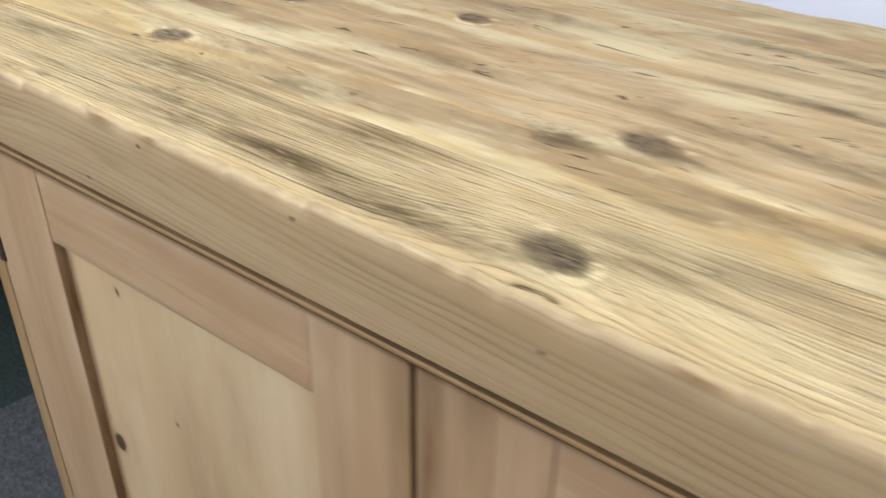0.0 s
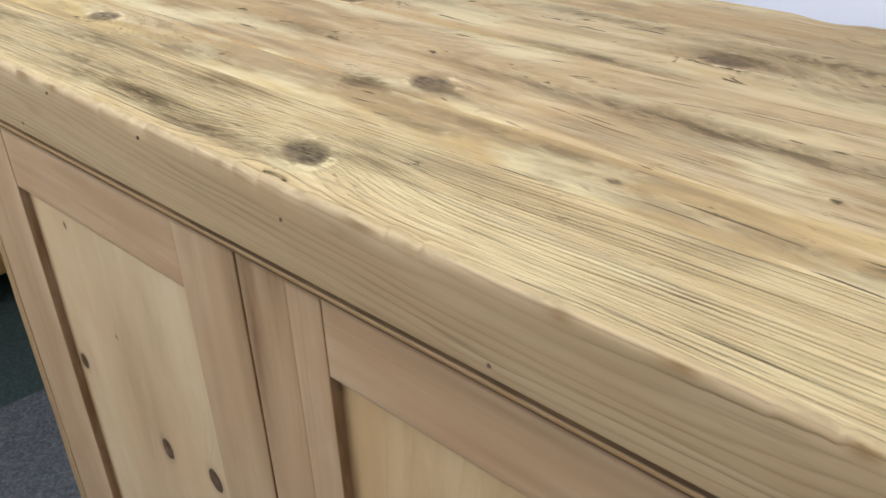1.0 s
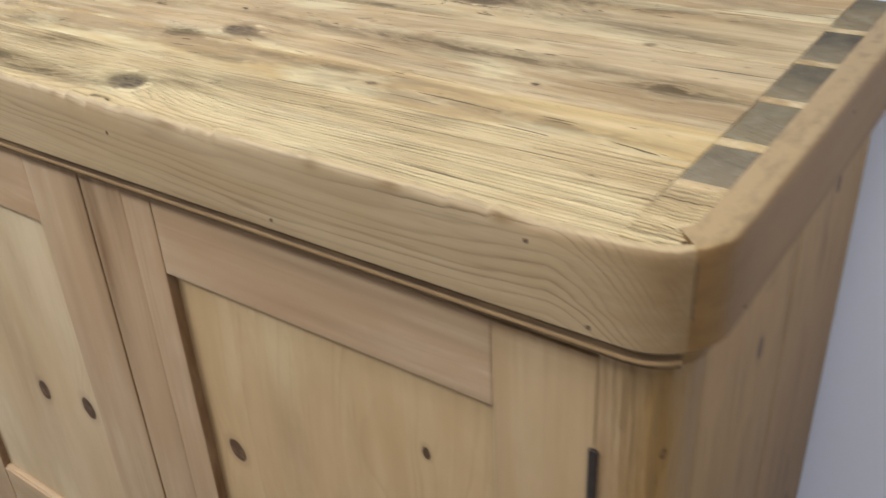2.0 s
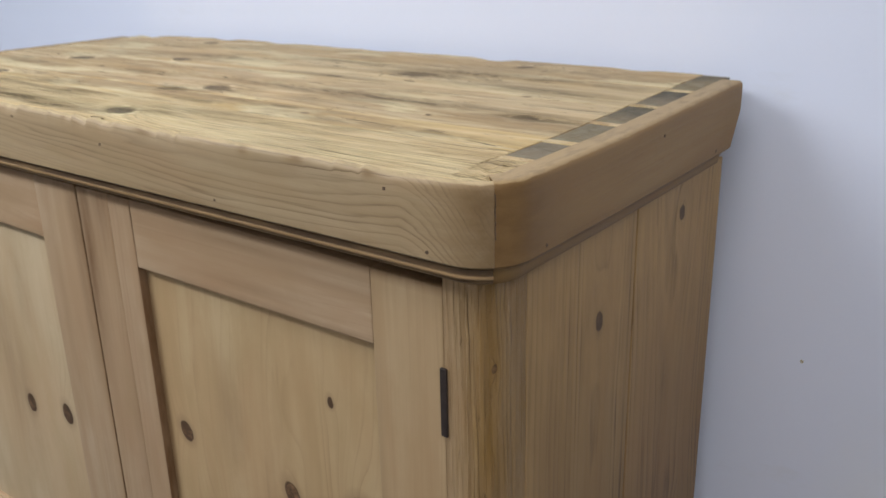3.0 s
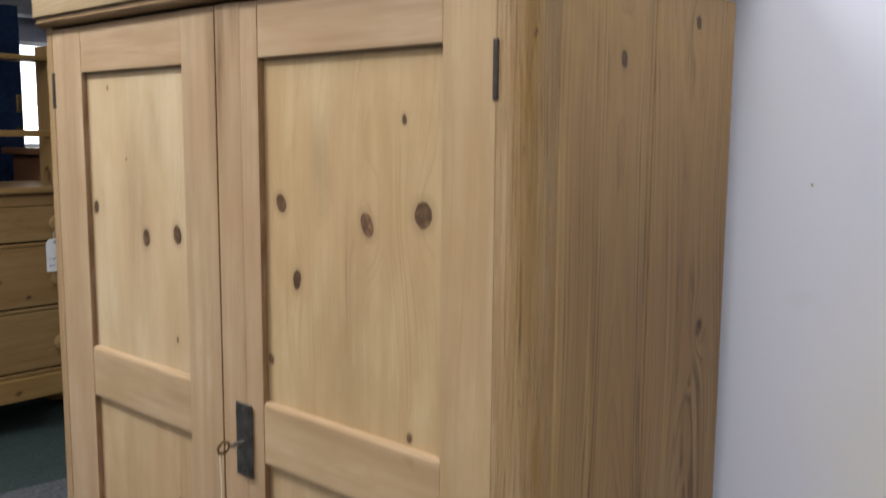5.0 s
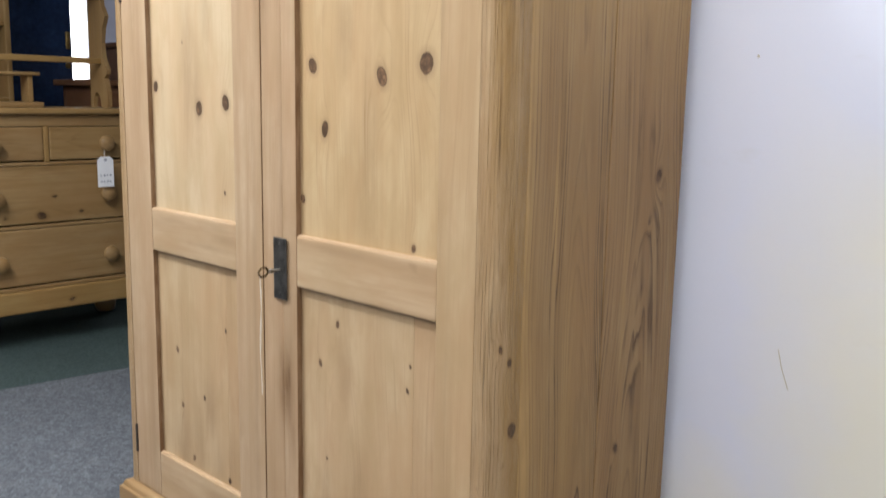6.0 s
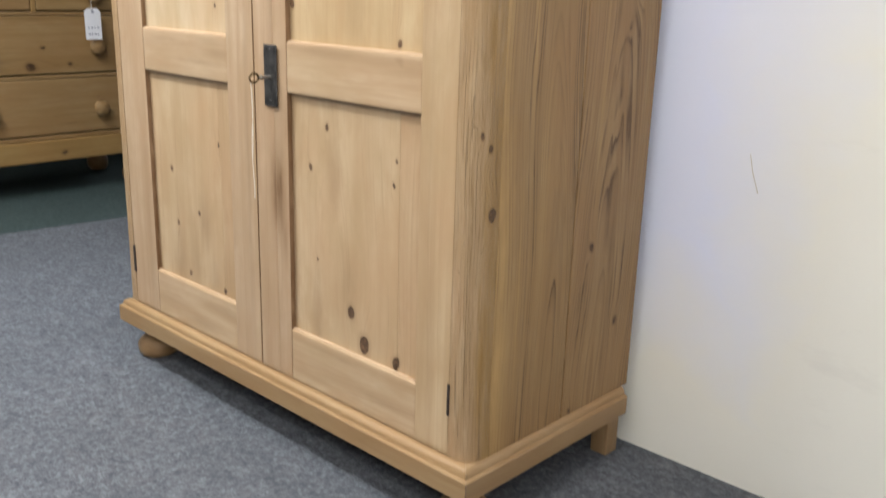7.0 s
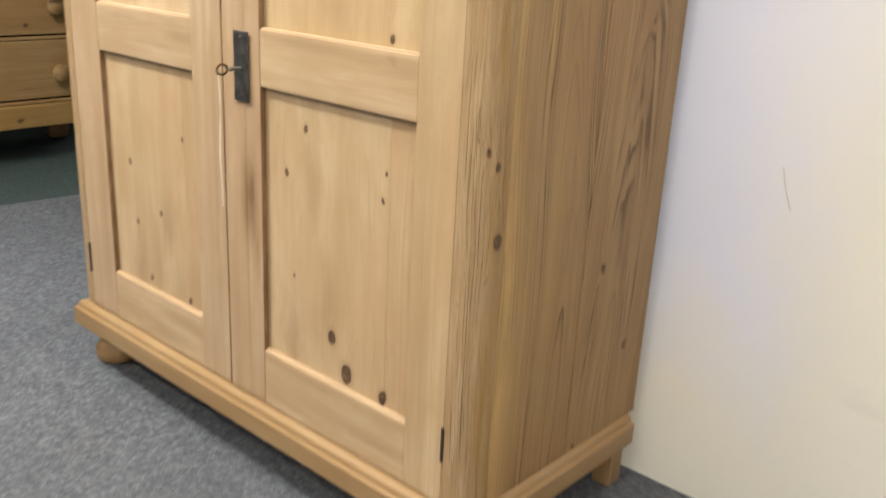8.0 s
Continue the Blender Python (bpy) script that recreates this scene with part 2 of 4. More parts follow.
# M_SIDE's overlay colour is lighter gold, partly painted light for the upper side.
M_SIDE = wood("pine_side", (0.322, 0.212, 0.115), (0.098, 0.054, 0.025), ring=1.7, pitch=0.0085, weather=0.08, rough=0.5, relief=0.5, grey=(0.24, 0.145, 0.062), stain_shade_col=(0.485, 0.308, 0.124), streaks=0.16, even=0.12, bands=0.75, knot=(0.070, 0.036, 0.017), core=(0.165, 0.088, 0.038))
M_POST = wood("pine_post", (0.470, 0.338, 0.205), (0.20, 0.112, 0.040), ring=0.9, pitch=0.0046, weather=0.55, hairs=0.5, smear=0.6, rough=0.34, relief=2.2, grey=(0.30, 0.180, 0.072), streaks=0.35, stain_shade_col=(0.295, 0.172, 0.054), even=0.15)
M_CORNICE = wood("pine_cornice", (0.422, 0.324, 0.208), (0.140, 0.090, 0.048), ring=1.25, pitch=0.0047, weather=0.15, rough=0.5, relief=0.15, even=0.25, stain_shade_col=(0.165, 0.093, 0.031), bands=0.35, blushed=0.3, bleach=(0.50, 0.385, 0.222))
M_RETURN = wood("pine_cornice_return", (0.340, 0.218, 0.092), (0.20, 0.113, 0.043), ring=0.5, pitch=0.007, rough=0.5, relief=0.3, stain_shade_col=(0.16, 0.086, 0.028), bleach=(0.43, 0.305, 0.155))
M_BEAD = wood("pine_bead", (0.33, 0.22, 0.115), (0.18, 0.105, 0.045), ring=0.4, pitch=0.007, rough=0.5, relief=0.4, stain_shade_col=(0.080, 0.047, 0.023))
M_PLINTH = wood("pine_plinth", (0.315, 0.212, 0.118), (0.21, 0.125, 0.058), ring=0.9, pitch=0.007, rough=0.42, relief=0.3, streaks=0.30)
M_TOP = wood("pine_top", (0.690, 0.555, 0.345), (0.30, 0.195, 0.10), ring=0.60, pitch=0.0080, weather=0.90, rough=0.62, relief=0.8, grey=(0.270, 0.185, 0.098), ragged_by=0.25, knot=(0.078, 0.057, 0.038), core=(0.215, 0.160, 0.108), stain_shade_col=(0.120, 0.084, 0.042), bands=1.0, blushed=0.35, streaks=0.04, hairs=0.14, smear=0.40, patchy=0.95)
M_TOP_EDGE = wood("pine_top_edge", (0.79, 0.645, 0.392), (0.135, 0.090, 0.036), ring=1.6, pitch=0.0036, weather=0.70, rough=0.62, relief=2.6, grey=(0.260, 0.185, 0.095), ragged_by=0.25, knot=(0.078, 0.057, 0.038), core=(0.215, 0.160, 0.108), even=0.20, streaks=0.10, stain_shade_col=(0.115, 0.082, 0.036), bands=0.3, blushed=0.15, hairs=0.42, smear=0.5, patchy=0.3)
M_CHEST = wood("pine_chest", (0.315, 0.208, 0.098), (0.15, 0.082, 0.032), ring=0.7, pitch=0.008, rough=0.32, relief=0.2)
M_END = wood("pine_end_grain", (0.285, 0.240, 0.165), (0.13, 0.105, 0.066), stain_shade_col=(0.080, 0.067, 0.042), grey=(0.20, 0.165, 0.108), ring=0.5, pitch=0.003, weather=0.6, rough=0.65, relief=0.8)
M_BROWN = wood("brown_wood", (0.25, 0.128, 0.066), (0.095, 0.042, 0.022), ring=0.5, pitch=0.008, rough=0.35, relief=0.2)


def plain(name, base, var, scale, rough, relief=0.0, metal=0.0, distance=0.002):
    n = Nodes(name)
    pos = n.add("TexCoord").outputs["Object"]
    big = n.noise(pos, scale, 5.0, 0.6)
    small = n.noise(pos, scale * 14, 3.0, 0.6)
    f = n.math("ADD", n.math("MULTIPLY", big, 0.65), n.math("MULTIPLY", small, 0.35))
    col = n.ramp(f, (0.33, tuple(c * (1 - var) for c in base)), (0.67, tuple(min(1, c * (1 + var)) for c in base)))
    return n.done(col, n.math("MULTIPLY_ADD", small, 0.2, rough - 0.1), n.bump(small, relief, distance) if relief else None, metal)


def carpet(name, base, fleck):
    n = Nodes(name)
    pos = n.add("TexCoord").outputs["Object"]
    tuft = n.noise(pos, 300.0, 3.0, 0.75)
    clump = n.noise(pos, 85.0, 4.0, 0.8)
    wear = n.noise(pos, 3.0, 5.0, 0.6)
    col = n.ramp(n.math("ADD", n.math("MULTIPLY", tuft, 0.45), n.math("MULTIPLY", clump, 0.55)),
                 (0.36, tuple(0.35 * c for c in base)), (0.5, base), (0.64, fleck))
    col = n.mix(n.ramp(wear, (0.35, 0.0), (0.7, 0.40)), col, tuple(0.7 * c for c in base))
    col = n.mix(n.ramp(n.noise(pos, 34.0, 4.0, 0.75), (0.42, 0.0), (0.64, 0.32)), col, tuple(0.55 * c for c in base))
    col = n.mix(n.ramp(n.noise(n.vec("ADD", pos, (5.0, 2.0, 0.0)), 15.0, 4.0, 0.7), (0.50, 0.0), (0.70, 0.2)), col, tuple(c * f for c, f in zip(fleck, (0.92, 0.84, 0.82))))
    nor = n.bump(n.math("ADD", tuft, clump), 0.8, 0.004)
    return n.done(col, 0.95, nor, spec=0.1)


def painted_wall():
    """Wall whose colour holds painted light: cool overall, cream at right and low."""
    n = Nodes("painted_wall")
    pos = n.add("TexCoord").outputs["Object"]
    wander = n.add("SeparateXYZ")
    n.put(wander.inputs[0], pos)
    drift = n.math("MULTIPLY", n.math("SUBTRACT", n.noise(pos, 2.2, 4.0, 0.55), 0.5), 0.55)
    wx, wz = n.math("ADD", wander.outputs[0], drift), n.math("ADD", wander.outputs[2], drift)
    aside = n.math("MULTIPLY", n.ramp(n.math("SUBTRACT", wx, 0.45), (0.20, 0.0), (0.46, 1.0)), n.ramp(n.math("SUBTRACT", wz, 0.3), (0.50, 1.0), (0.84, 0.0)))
    warm_light = n.math("MAXIMUM", aside, n.ramp(wz, (0.16, 1.0), (0.42, 0.0)))
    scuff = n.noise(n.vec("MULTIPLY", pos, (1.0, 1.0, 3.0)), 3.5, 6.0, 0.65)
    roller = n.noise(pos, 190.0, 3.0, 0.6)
    col = n.mix(warm_light, (0.795, 0.842, 1.0), (0.905, 0.890, 0.795))
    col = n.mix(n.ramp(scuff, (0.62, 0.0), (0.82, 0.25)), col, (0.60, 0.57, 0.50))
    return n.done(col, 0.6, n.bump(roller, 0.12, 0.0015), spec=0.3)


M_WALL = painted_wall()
M_FARWALL = plain("grey_wall", (0.30, 0.30, 0.36), 0.12, 1.5, 0.7, 0.1)
M_CEILING = plain("white_ceiling", (0.72, 0.72, 0.72), 0.2, 2.0, 0.8, 0.1)
M_CARPET = carpet("grey_carpet", (0.116, 0.126, 0.142), (0.258, 0.272, 0.298))
M_GREEN = carpet("green_carpet", (0.058, 0.083, 0.081), (0.105, 0.145, 0.14))
M_STEEL = plain("dark_steel", (0.100, 0.094, 0.088), 0.7, 40.0, 0.42, 0.3, 0.75, 0.0005)
M_IRON = plain("rusty_iron", (0.040, 0.028, 0.024), 0.5, 60.0, 0.6, 0.3, 0.2, 0.0005)
M_BRIGHT = plain("worn_steel", (0.35, 0.33, 0.30), 0.4, 80.0, 0.35, 0.2, 1.0, 0.0005)
M_BRASS = plain("old_brass", (0.45, 0.31, 0.12), 0.35, 70.0, 0.35, 0.2, 1.0, 0.0005)
M_BRONZE = plain("dark_bronze", (0.14, 0.095, 0.05), 0.4, 90.0, 0.4, 0.2, 0.9, 0.0005)
M_STRING = plain("white_string", (0.72, 0.68, 0.60), 0.15, 300.0, 0.9)
M_TAG = plain("paper_tag", (0.80, 0.80, 0.82), 0.04, 30.0, 0.7)
M_INK = plain("ink", (0.34, 0.35, 0.40), 0.2, 90.0, 0.7)
M_BLUE = plain("blue_gloss_paint", (0.020, 0.045, 0.12), 0.5, 2.5, 0.22, 0.25, 0.0, 0.01)
M_NAIL = plain("rusty_nail", (0.105, 0.066, 0.040), 0.4, 200.0, 0.7)
M_DUCT = plain("grey_duct", (0.30, 0.30, 0.31), 0.15, 4.0, 0.5)
M_SCRATCH = plain("scratched_plaster", (0.46, 0.41, 0.31), 0.2, 100.0, 0.8)
M_BLACK = plain("black_plastic", (0.02, 0.02, 0.022), 0.3, 20.0, 0.5)


# ---- mesh helpers ----
def steps(lo, hi, res, rho):
    """Grid lines of one axis, crowded towards rounded ends."""
    count = max(1, round((hi - lo - 2 * rho) / res))
    inner = np.linspace(lo + rho, hi - rho, count + 1)
    return np.concatenate(([lo, lo + 0.3 * rho], inner, [hi - 0.3 * rho, hi]))


def box_grid(lo, hi, res, rho=0.002):
    """A box with rounded edges as a fine grid: vertices and faces."""
    lo, hi = np.array(lo, float), np.array(hi, float)
    res = res if isinstance(res, tuple) else (res,) * 3
    rho = min(rho, 0.45 * (hi - lo).min())
    ax = [steps(lo[i], hi[i], res[i], rho) for i in range(3)]
    index, verts, faces = {}, [], []

    def vertex(i, j, k):
        key = (i, j, k)
        if key not in index:
            index[key] = len(verts)
            verts.append((ax[0][i], ax[1][j], ax[2][k]))
        return index[key]

    top = [len(a) - 1 for a in ax]
    for d in range(3):
        e, f = (d + 1) % 3, (d + 2) % 3
        for side in (0, top[d]):
            for i in range(top[e]):
                for j in range(top[f]):
                    quad = []
                    for a, b in ((i, j), (i + 1, j), (i + 1, j + 1), (i, j + 1)):
                        key = [0, 0, 0]
                        key[d], key[e], key[f] = side, a, b
                        quad.append(vertex(*key))
                    faces.append(quad if side else quad[::-1])
    v = np.array(verts)
    inner = np.clip(v, lo + rho, hi - rho)
    d = v - inner
    length = np.linalg.norm(d, axis=1, keepdims=True)
    v = inner + np.where(length > 1e-9, d / np.maximum(length, 1e-9) * rho, 0)
    return v, faces


def prism(outline, z0, z1, res):
    """An upright prism over a closed outline (x, y), anticlockwise, cut into rings."""
    levels = np.linspace(z0, z1, max(2, round((z1 - z0) / res) + 1))
    n = len(outline)
    v = np.array([(x, y, z) for z in levels for x, y in outline])
    faces = [[r * n + i, r * n + (i + 1) % n, (r + 1) * n + (i + 1) % n, (r + 1) * n + i] for r in range(len(levels) - 1) for i in range(n)]
    faces += [list(range(n))[::-1], list(range(len(v) - n, len(v)))]
    return v, faces


def sweep(path, profile):
    """Sweeps a closed profile of (outward, z) along a path of (x, y, nx, ny)."""
    n = len(profile)
    v = np.array([(x + nx * o, y + ny * o, z) for x, y, nx, ny in path for o, z in profile])
    faces = [[p * n + i, (p + 1) * n + i, (p + 1) * n + (i + 1) % n, p * n + (i + 1) % n] for p in range(len(path) - 1) for i in range(n)]
    faces += [list(range(n)), list(range(len(v) - n, len(v)))[::-1]]
    return v, faces


def lathe(profile, segments=24):
    """Turns a profile of (radius, z) round the z axis."""
    v, faces, n = [], [], len(profile)
    for s in range(segments):
        a = 2 * math.pi * s / segments
        v += [(r * math.cos(a), r * math.sin(a), z) for r, z in profile]
    for s in range(segments):
        t = (s + 1) % segments
        faces += [[s * n + i, t * n + i, t * n + i + 1, s * n + i + 1] for i in range(n - 1)]
    faces += [[s * n for s in range(segments)][::-1], [s * n + n - 1 for s in range(segments)]]
    return np.array(v), faces


def base_of(ob):
    """Where a thing's or part's own origin stands in the world."""
    at = Vector((0, 0, 0))
    while ob is not None:
        at += ob.location
        ob = ob.parent
    return np.array(at)


def part(name, shapes, material, parent=None, label="", smooth=True, at=None):
    """Links shapes, a list of (vertices, faces, attributes), as one mesh under a thing or part."""
    origin = np.array(at, float) if at is not None else (base_of(parent) if parent is not None else np.zeros(3))
    verts, faces, attrs, count = [], [], [], 0
    for v, f, a in shapes:
        verts.append(v - origin)
        faces += [[i + count for i in q] for q in f]
        count += len(v)
        attrs.append(a)
    me = bpy.data.meshes.new(name)
    me.from_pydata(np.concatenate(verts).tolist(), [], faces)
    if attrs[0] is not None:
        for key, kind in (("fibre", "FLOAT_VECTOR"), ("ring", "FLOAT_VECTOR"), ("board", "FLOAT"), ("stir", "FLOAT")):
            data = np.concatenate([a[key] for a in attrs]).astype(np.float32)
            me.attributes.new(key, kind, "POINT").data.foreach_set("vector" if kind != "FLOAT" else "value", data.ravel())
    bm = bmesh.new()
    bm.from_mesh(me)
    bmesh.ops.recalc_face_normals(bm, faces=bm.faces)
    bm.to_mesh(me)
    bm.free()
    me.polygons.foreach_set("use_smooth", [smooth] * len(me.polygons))
    if smooth:
        me.set_sharp_from_angle(angle=radians(38))
    me.materials.append(material)
    ob = new(name, me)
    if parent is not None:
        ob.parent = parent
        ob.location = Vector(origin - base_of(parent))
    else:
        ob.location = Vector(origin)
    if label:
        tagged(ob, label)
    return ob


def thing(name, at, label, category, group="", kind=""):
    ob = new(name)
    ob.location = at
    ob.empty_display_size = 0.1
    return tagged(ob, label, category, group, kind)


def grained(shape, axis="x", across="y", heart=(0.0, -0.06), drift=0.02, knots=(), stain_shades=(), seed=0, wrap=0.0, tone=None):
    """Solid wood for a shape: the heart of the log at (across, deep) from the board's middle, knots (along, across,
    radius), stains and painted shade (along, across, half length, half width, strength).
    """
    v, faces = shape
    order = {"x": 0, "y": 1, "z": 2}
    i, j = order[axis], order[across]
    k = 3 - i - j
    u, a, b = v[:, i], v[:, j], v[:, k]
    around = a + wrap * b
    ma, mb = 0.5 * (a.min() + a.max()), 0.5 * (b.min() + b.max())
    rnd = random.Random(seed)
    p1, p2, p3 = (rnd.uniform(0, 6.28) for _ in range(3))
    sway = drift * (0.6 * np.sin(2.1 * u + p1) + 0.3 * np.sin(5.7 * u + p2) + 0.1 * np.sin(13 * u + p3))
    rise = drift * (0.8 * np.sin(1.6 * u + p3) + 0.4 * np.sin(4.3 * u + p1))
    pull_a, knot, stir = np.zeros(len(v)), np.zeros(len(v)), np.zeros(len(v))
    shaper = random.Random(seed + 991)
    for ku, ka, kr in knots:
        du, da = u - ku, around - ka
        pull_a += 1.3 * kr * np.exp(-((du / (4.0 * kr)) ** 2 + (da / (1.6 * kr)) ** 2))
        stir = np.maximum(stir, min(1.0, kr / 0.012) * np.exp(-((du / (7.0 * kr)) ** 2 + (da / (2.6 * kr)) ** 2)))
        tail, lean, squat = shaper.uniform(1.0, 1.5), shaper.uniform(-0.25, 0.25), shaper.uniform(0.72, 0.9)
        if shaper.random() < 0.35:
            du = -du
        da = da + lean * du
        away = np.sqrt((du / (kr * np.where(du > 0, tail, 1.0))) ** 2 + (da / (squat * kr)) ** 2)
        knot = np.maximum(knot, np.clip(1 - 0.5 * away, 0, 1))
    stain_shade = np.zeros(len(v))
    for su, sa, hu, ha, strength in stain_shades:
        stain_shade = np.maximum(stain_shade, strength * np.exp(-(((u - su) / hu) ** 2 + ((around - sa) / ha) ** 2)))
    r = np.sqrt((a - ma - heart[0] - sway) ** 2 + (b - mb - heart[1] - rise) ** 2) + pull_a
    off = rnd.uniform(0, 30)
    attr = {"fibre": np.stack((u + off, a + off, b), 1), "ring": np.stack((r, knot, stain_shade), 1), "board": np.full(len(v), rnd.random() if tone is None else tone), "stir": stir}
    return v, faces, attr


def bare(shape):
    return (*shape, None)


def slab(lo, hi, rho=0.002, res=5.0):
    return bare(box_grid(lo, hi, res, rho))


def tube(points, radius, sides=8, closed=False):
    """A round rod through points."""
    pts = [Vector(p) for p in points]
    v, faces = [], []
    n = len(pts)
    for i, p in enumerate(pts):
        a, b = (pts[i - 1], pts[(i + 1) % n]) if closed else (pts[max(i - 1, 0)], pts[min(i + 1, n - 1)])
        q = (b - a).to_track_quat("Z", "Y")
        v += [tuple(p + q @ Vector((radius * math.cos(2 * math.pi * s / sides), radius * math.sin(2 * math.pi * s / sides), 0))) for s in range(sides)]
    for i in range(n if closed else n - 1):
        o, w = i * sides, ((i + 1) % n) * sides
        faces += [[o + s, o + (s + 1) % sides, w + (s + 1) % sides, w + s] for s in range(sides)]
    if not closed:
        faces += [list(range(sides))[::-1], list(range(len(v) - sides, len(v)))]
    return np.array(v), faces


def moved(shape, m):
    v, faces = shape
    return np.array([tuple(m @ Vector(p)) for p in v]), faces


def rough_field(points, scale, seed=0.0):
    return np.array([noise.noise(Vector((p[0] * scale[0] + seed, p[1] * scale[1], p[2] * scale[2]))) for p in points])


# ---- the room ----
WALL_Y = 0.548
part("floor", [slab((-7.2, -5.2, -0.10), (4.2, 5.2, 0.0))], M_GREEN)
tagged(bpy.data.objects["floor"], "dark green carpet on the showroom floor", "floor", kind="structure")
edge = [(-2.60, -5.1), (4.1, -5.1), (4.1, 5.1), (-1.40, 5.1)]
carpet_sheet = part("floor_carpet", [bare(prism(edge, -0.004, 0.004, 1.0))], M_CARPET, smooth=False)
tagged(carpet_sheet, "blue-grey flecked carpet with a cut edge on the floor", "carpet", kind="structure")
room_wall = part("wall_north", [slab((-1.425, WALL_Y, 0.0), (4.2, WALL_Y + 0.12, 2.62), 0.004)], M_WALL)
scratch = tube([(0.782, WALL_Y - 0.0003, 0.676), (0.790, WALL_Y - 0.0006, 0.645), (0.805, WALL_Y - 0.0003, 0.606)], 0.0006, 6)
part("scratch", [bare(scratch)], M_SCRATCH, room_wall, "thin brown scratch in the paint")
part("mark", [bare(moved(lathe([(0.0001, 0.0006), (0.0022, 0.0004), (0.003, -0.001)], 8), Matrix.Translation((0.704, WALL_Y, 1.189)) @ pose(0, 0, 0, 90, 0, 0)))], M_SCRATCH, room_wall, "small brown chip in the paint")
tagged(room_wall, "white painted wall with warm and cool light tinted in, and scuffs", "wall", kind="structure")
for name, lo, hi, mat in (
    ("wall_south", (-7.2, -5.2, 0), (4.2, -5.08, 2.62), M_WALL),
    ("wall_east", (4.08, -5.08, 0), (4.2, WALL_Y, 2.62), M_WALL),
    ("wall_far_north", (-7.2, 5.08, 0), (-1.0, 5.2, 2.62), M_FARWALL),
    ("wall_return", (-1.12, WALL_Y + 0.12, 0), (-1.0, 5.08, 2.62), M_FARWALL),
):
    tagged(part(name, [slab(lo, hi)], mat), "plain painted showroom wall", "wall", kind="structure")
WIN = (2.31, 2.73, 1.12, 2.0)
far = [slab((-6.62, -5.08, 0), (-6.5, WIN[0], 2.62)), slab((-6.62, WIN[1], 0), (-6.5, 5.08, 2.62)),
       slab((-6.62, WIN[0], 0), (-6.5, WIN[1], WIN[2])), slab((-6.62, WIN[0], WIN[3]), (-6.5, WIN[1], 2.62))]
tagged(part("wall_west", far, M_FARWALL), "grey painted far wall with a small bright window", "wall", kind="structure")
tagged(part("ceiling", [slab((-7.2, -5.2, 2.62), (4.2, 5.2, 2.72))], M_CEILING), "plain white showroom ceiling", "ceiling", kind="structure")
win = part("window_1", [slab((-6.60, WIN[0], WIN[2]), (-6.49, WIN[0] + 0.03, WIN[3])), slab((-6.60, WIN[1] - 0.03, WIN[2]), (-6.49, WIN[1], WIN[3])),
                        slab((-6.60, WIN[0] + 0.03, WIN[2]), (-6.49, WIN[1] - 0.03, WIN[2] + 0.03)), slab((-6.60, WIN[0] + 0.03, WIN[3] - 0.03), (-6.49, WIN[1] - 0.03, WIN[3]))], M_TAG)
tagged(win, "small window full of bright daylight", "window", kind="structure")
day = Nodes("daylight")
day.bsdf.inputs["Emission Color"].default_value = (0.95, 0.98, 1.0, 1)
day.bsdf.inputs["Emission Strength"].default_value = 3.0
tagged(part("backdrop", [slab((-6.95, 1.6, 0.8), (-6.93, 3.5, 2.5))], day.mat), "bright white daylight outside the window", "backdrop", kind="structure")


def duct():
    """A lagged pipe along the far wall on hangers with black clamps, and loose cables above it."""
    ob = thing("ceiling_pipe", (-6.3, 2.0, 2.27), "thick grey lagged pipe hung below the ceiling", "pipe")
    part("pipe", [bare(tube([(-6.3, y, 2.27 + 0.002 * math.sin(5 * y)) for y in np.linspace(-3, 5, 33)], 0.100, 18))], M_DUCT, ob)
    for y in (0.5, 1.75, 2.95, 4.2):
        part("collar", [bare(tube([(-6.3, y + 0.35, 2.27), (-6.3, y + 0.39, 2.27)], 0.104, 18))], M_DUCT, ob)
        part("hanger", [bare(tube([(-6.3, y, 2.36), (-6.3, y, 2.625)], 0.008, 6))], M_BLACK, ob)
        part("clamp", [bare(tube([(-6.3, y - 0.03, 2.155), (-6.3, y + 0.03, 2.155)], 0.045, 12))], M_BLACK, ob, "black clamp")
    tray = thing("junction_box", (-6.2, 3.3, 2.50), "small black junction box on the far ceiling", "box")
    part("box", [slab((-6.28, 3.22, 2.50), (-6.12, 3.42, 2.622), 0.006)], M_BLACK, tray)
    for n_c, (drop, ahead) in enumerate(((0.10, 0.0), (0.16, 0.05))):
        cable = thing("cable", (-6.1 + ahead, 2.5, 2.60), "loose black cable looped below the ceiling", "cable")
        part("cable_loop", [bare(tube([(-6.1 + ahead, 1.2 + 0.09 * i, 2.612 - drop * math.sin(i * 0.42 + n_c) ** 2) for i in range(40)], 0.011, 6))], M_BLACK, cable)


duct()

# ---- the cupboard ----
HALF, BACK = 0.595, 0.50
cupboard = thing("cupboard", (0, 0.25, 0), "stripped and waxed antique pine two-door cupboard on bun feet", "cupboard")


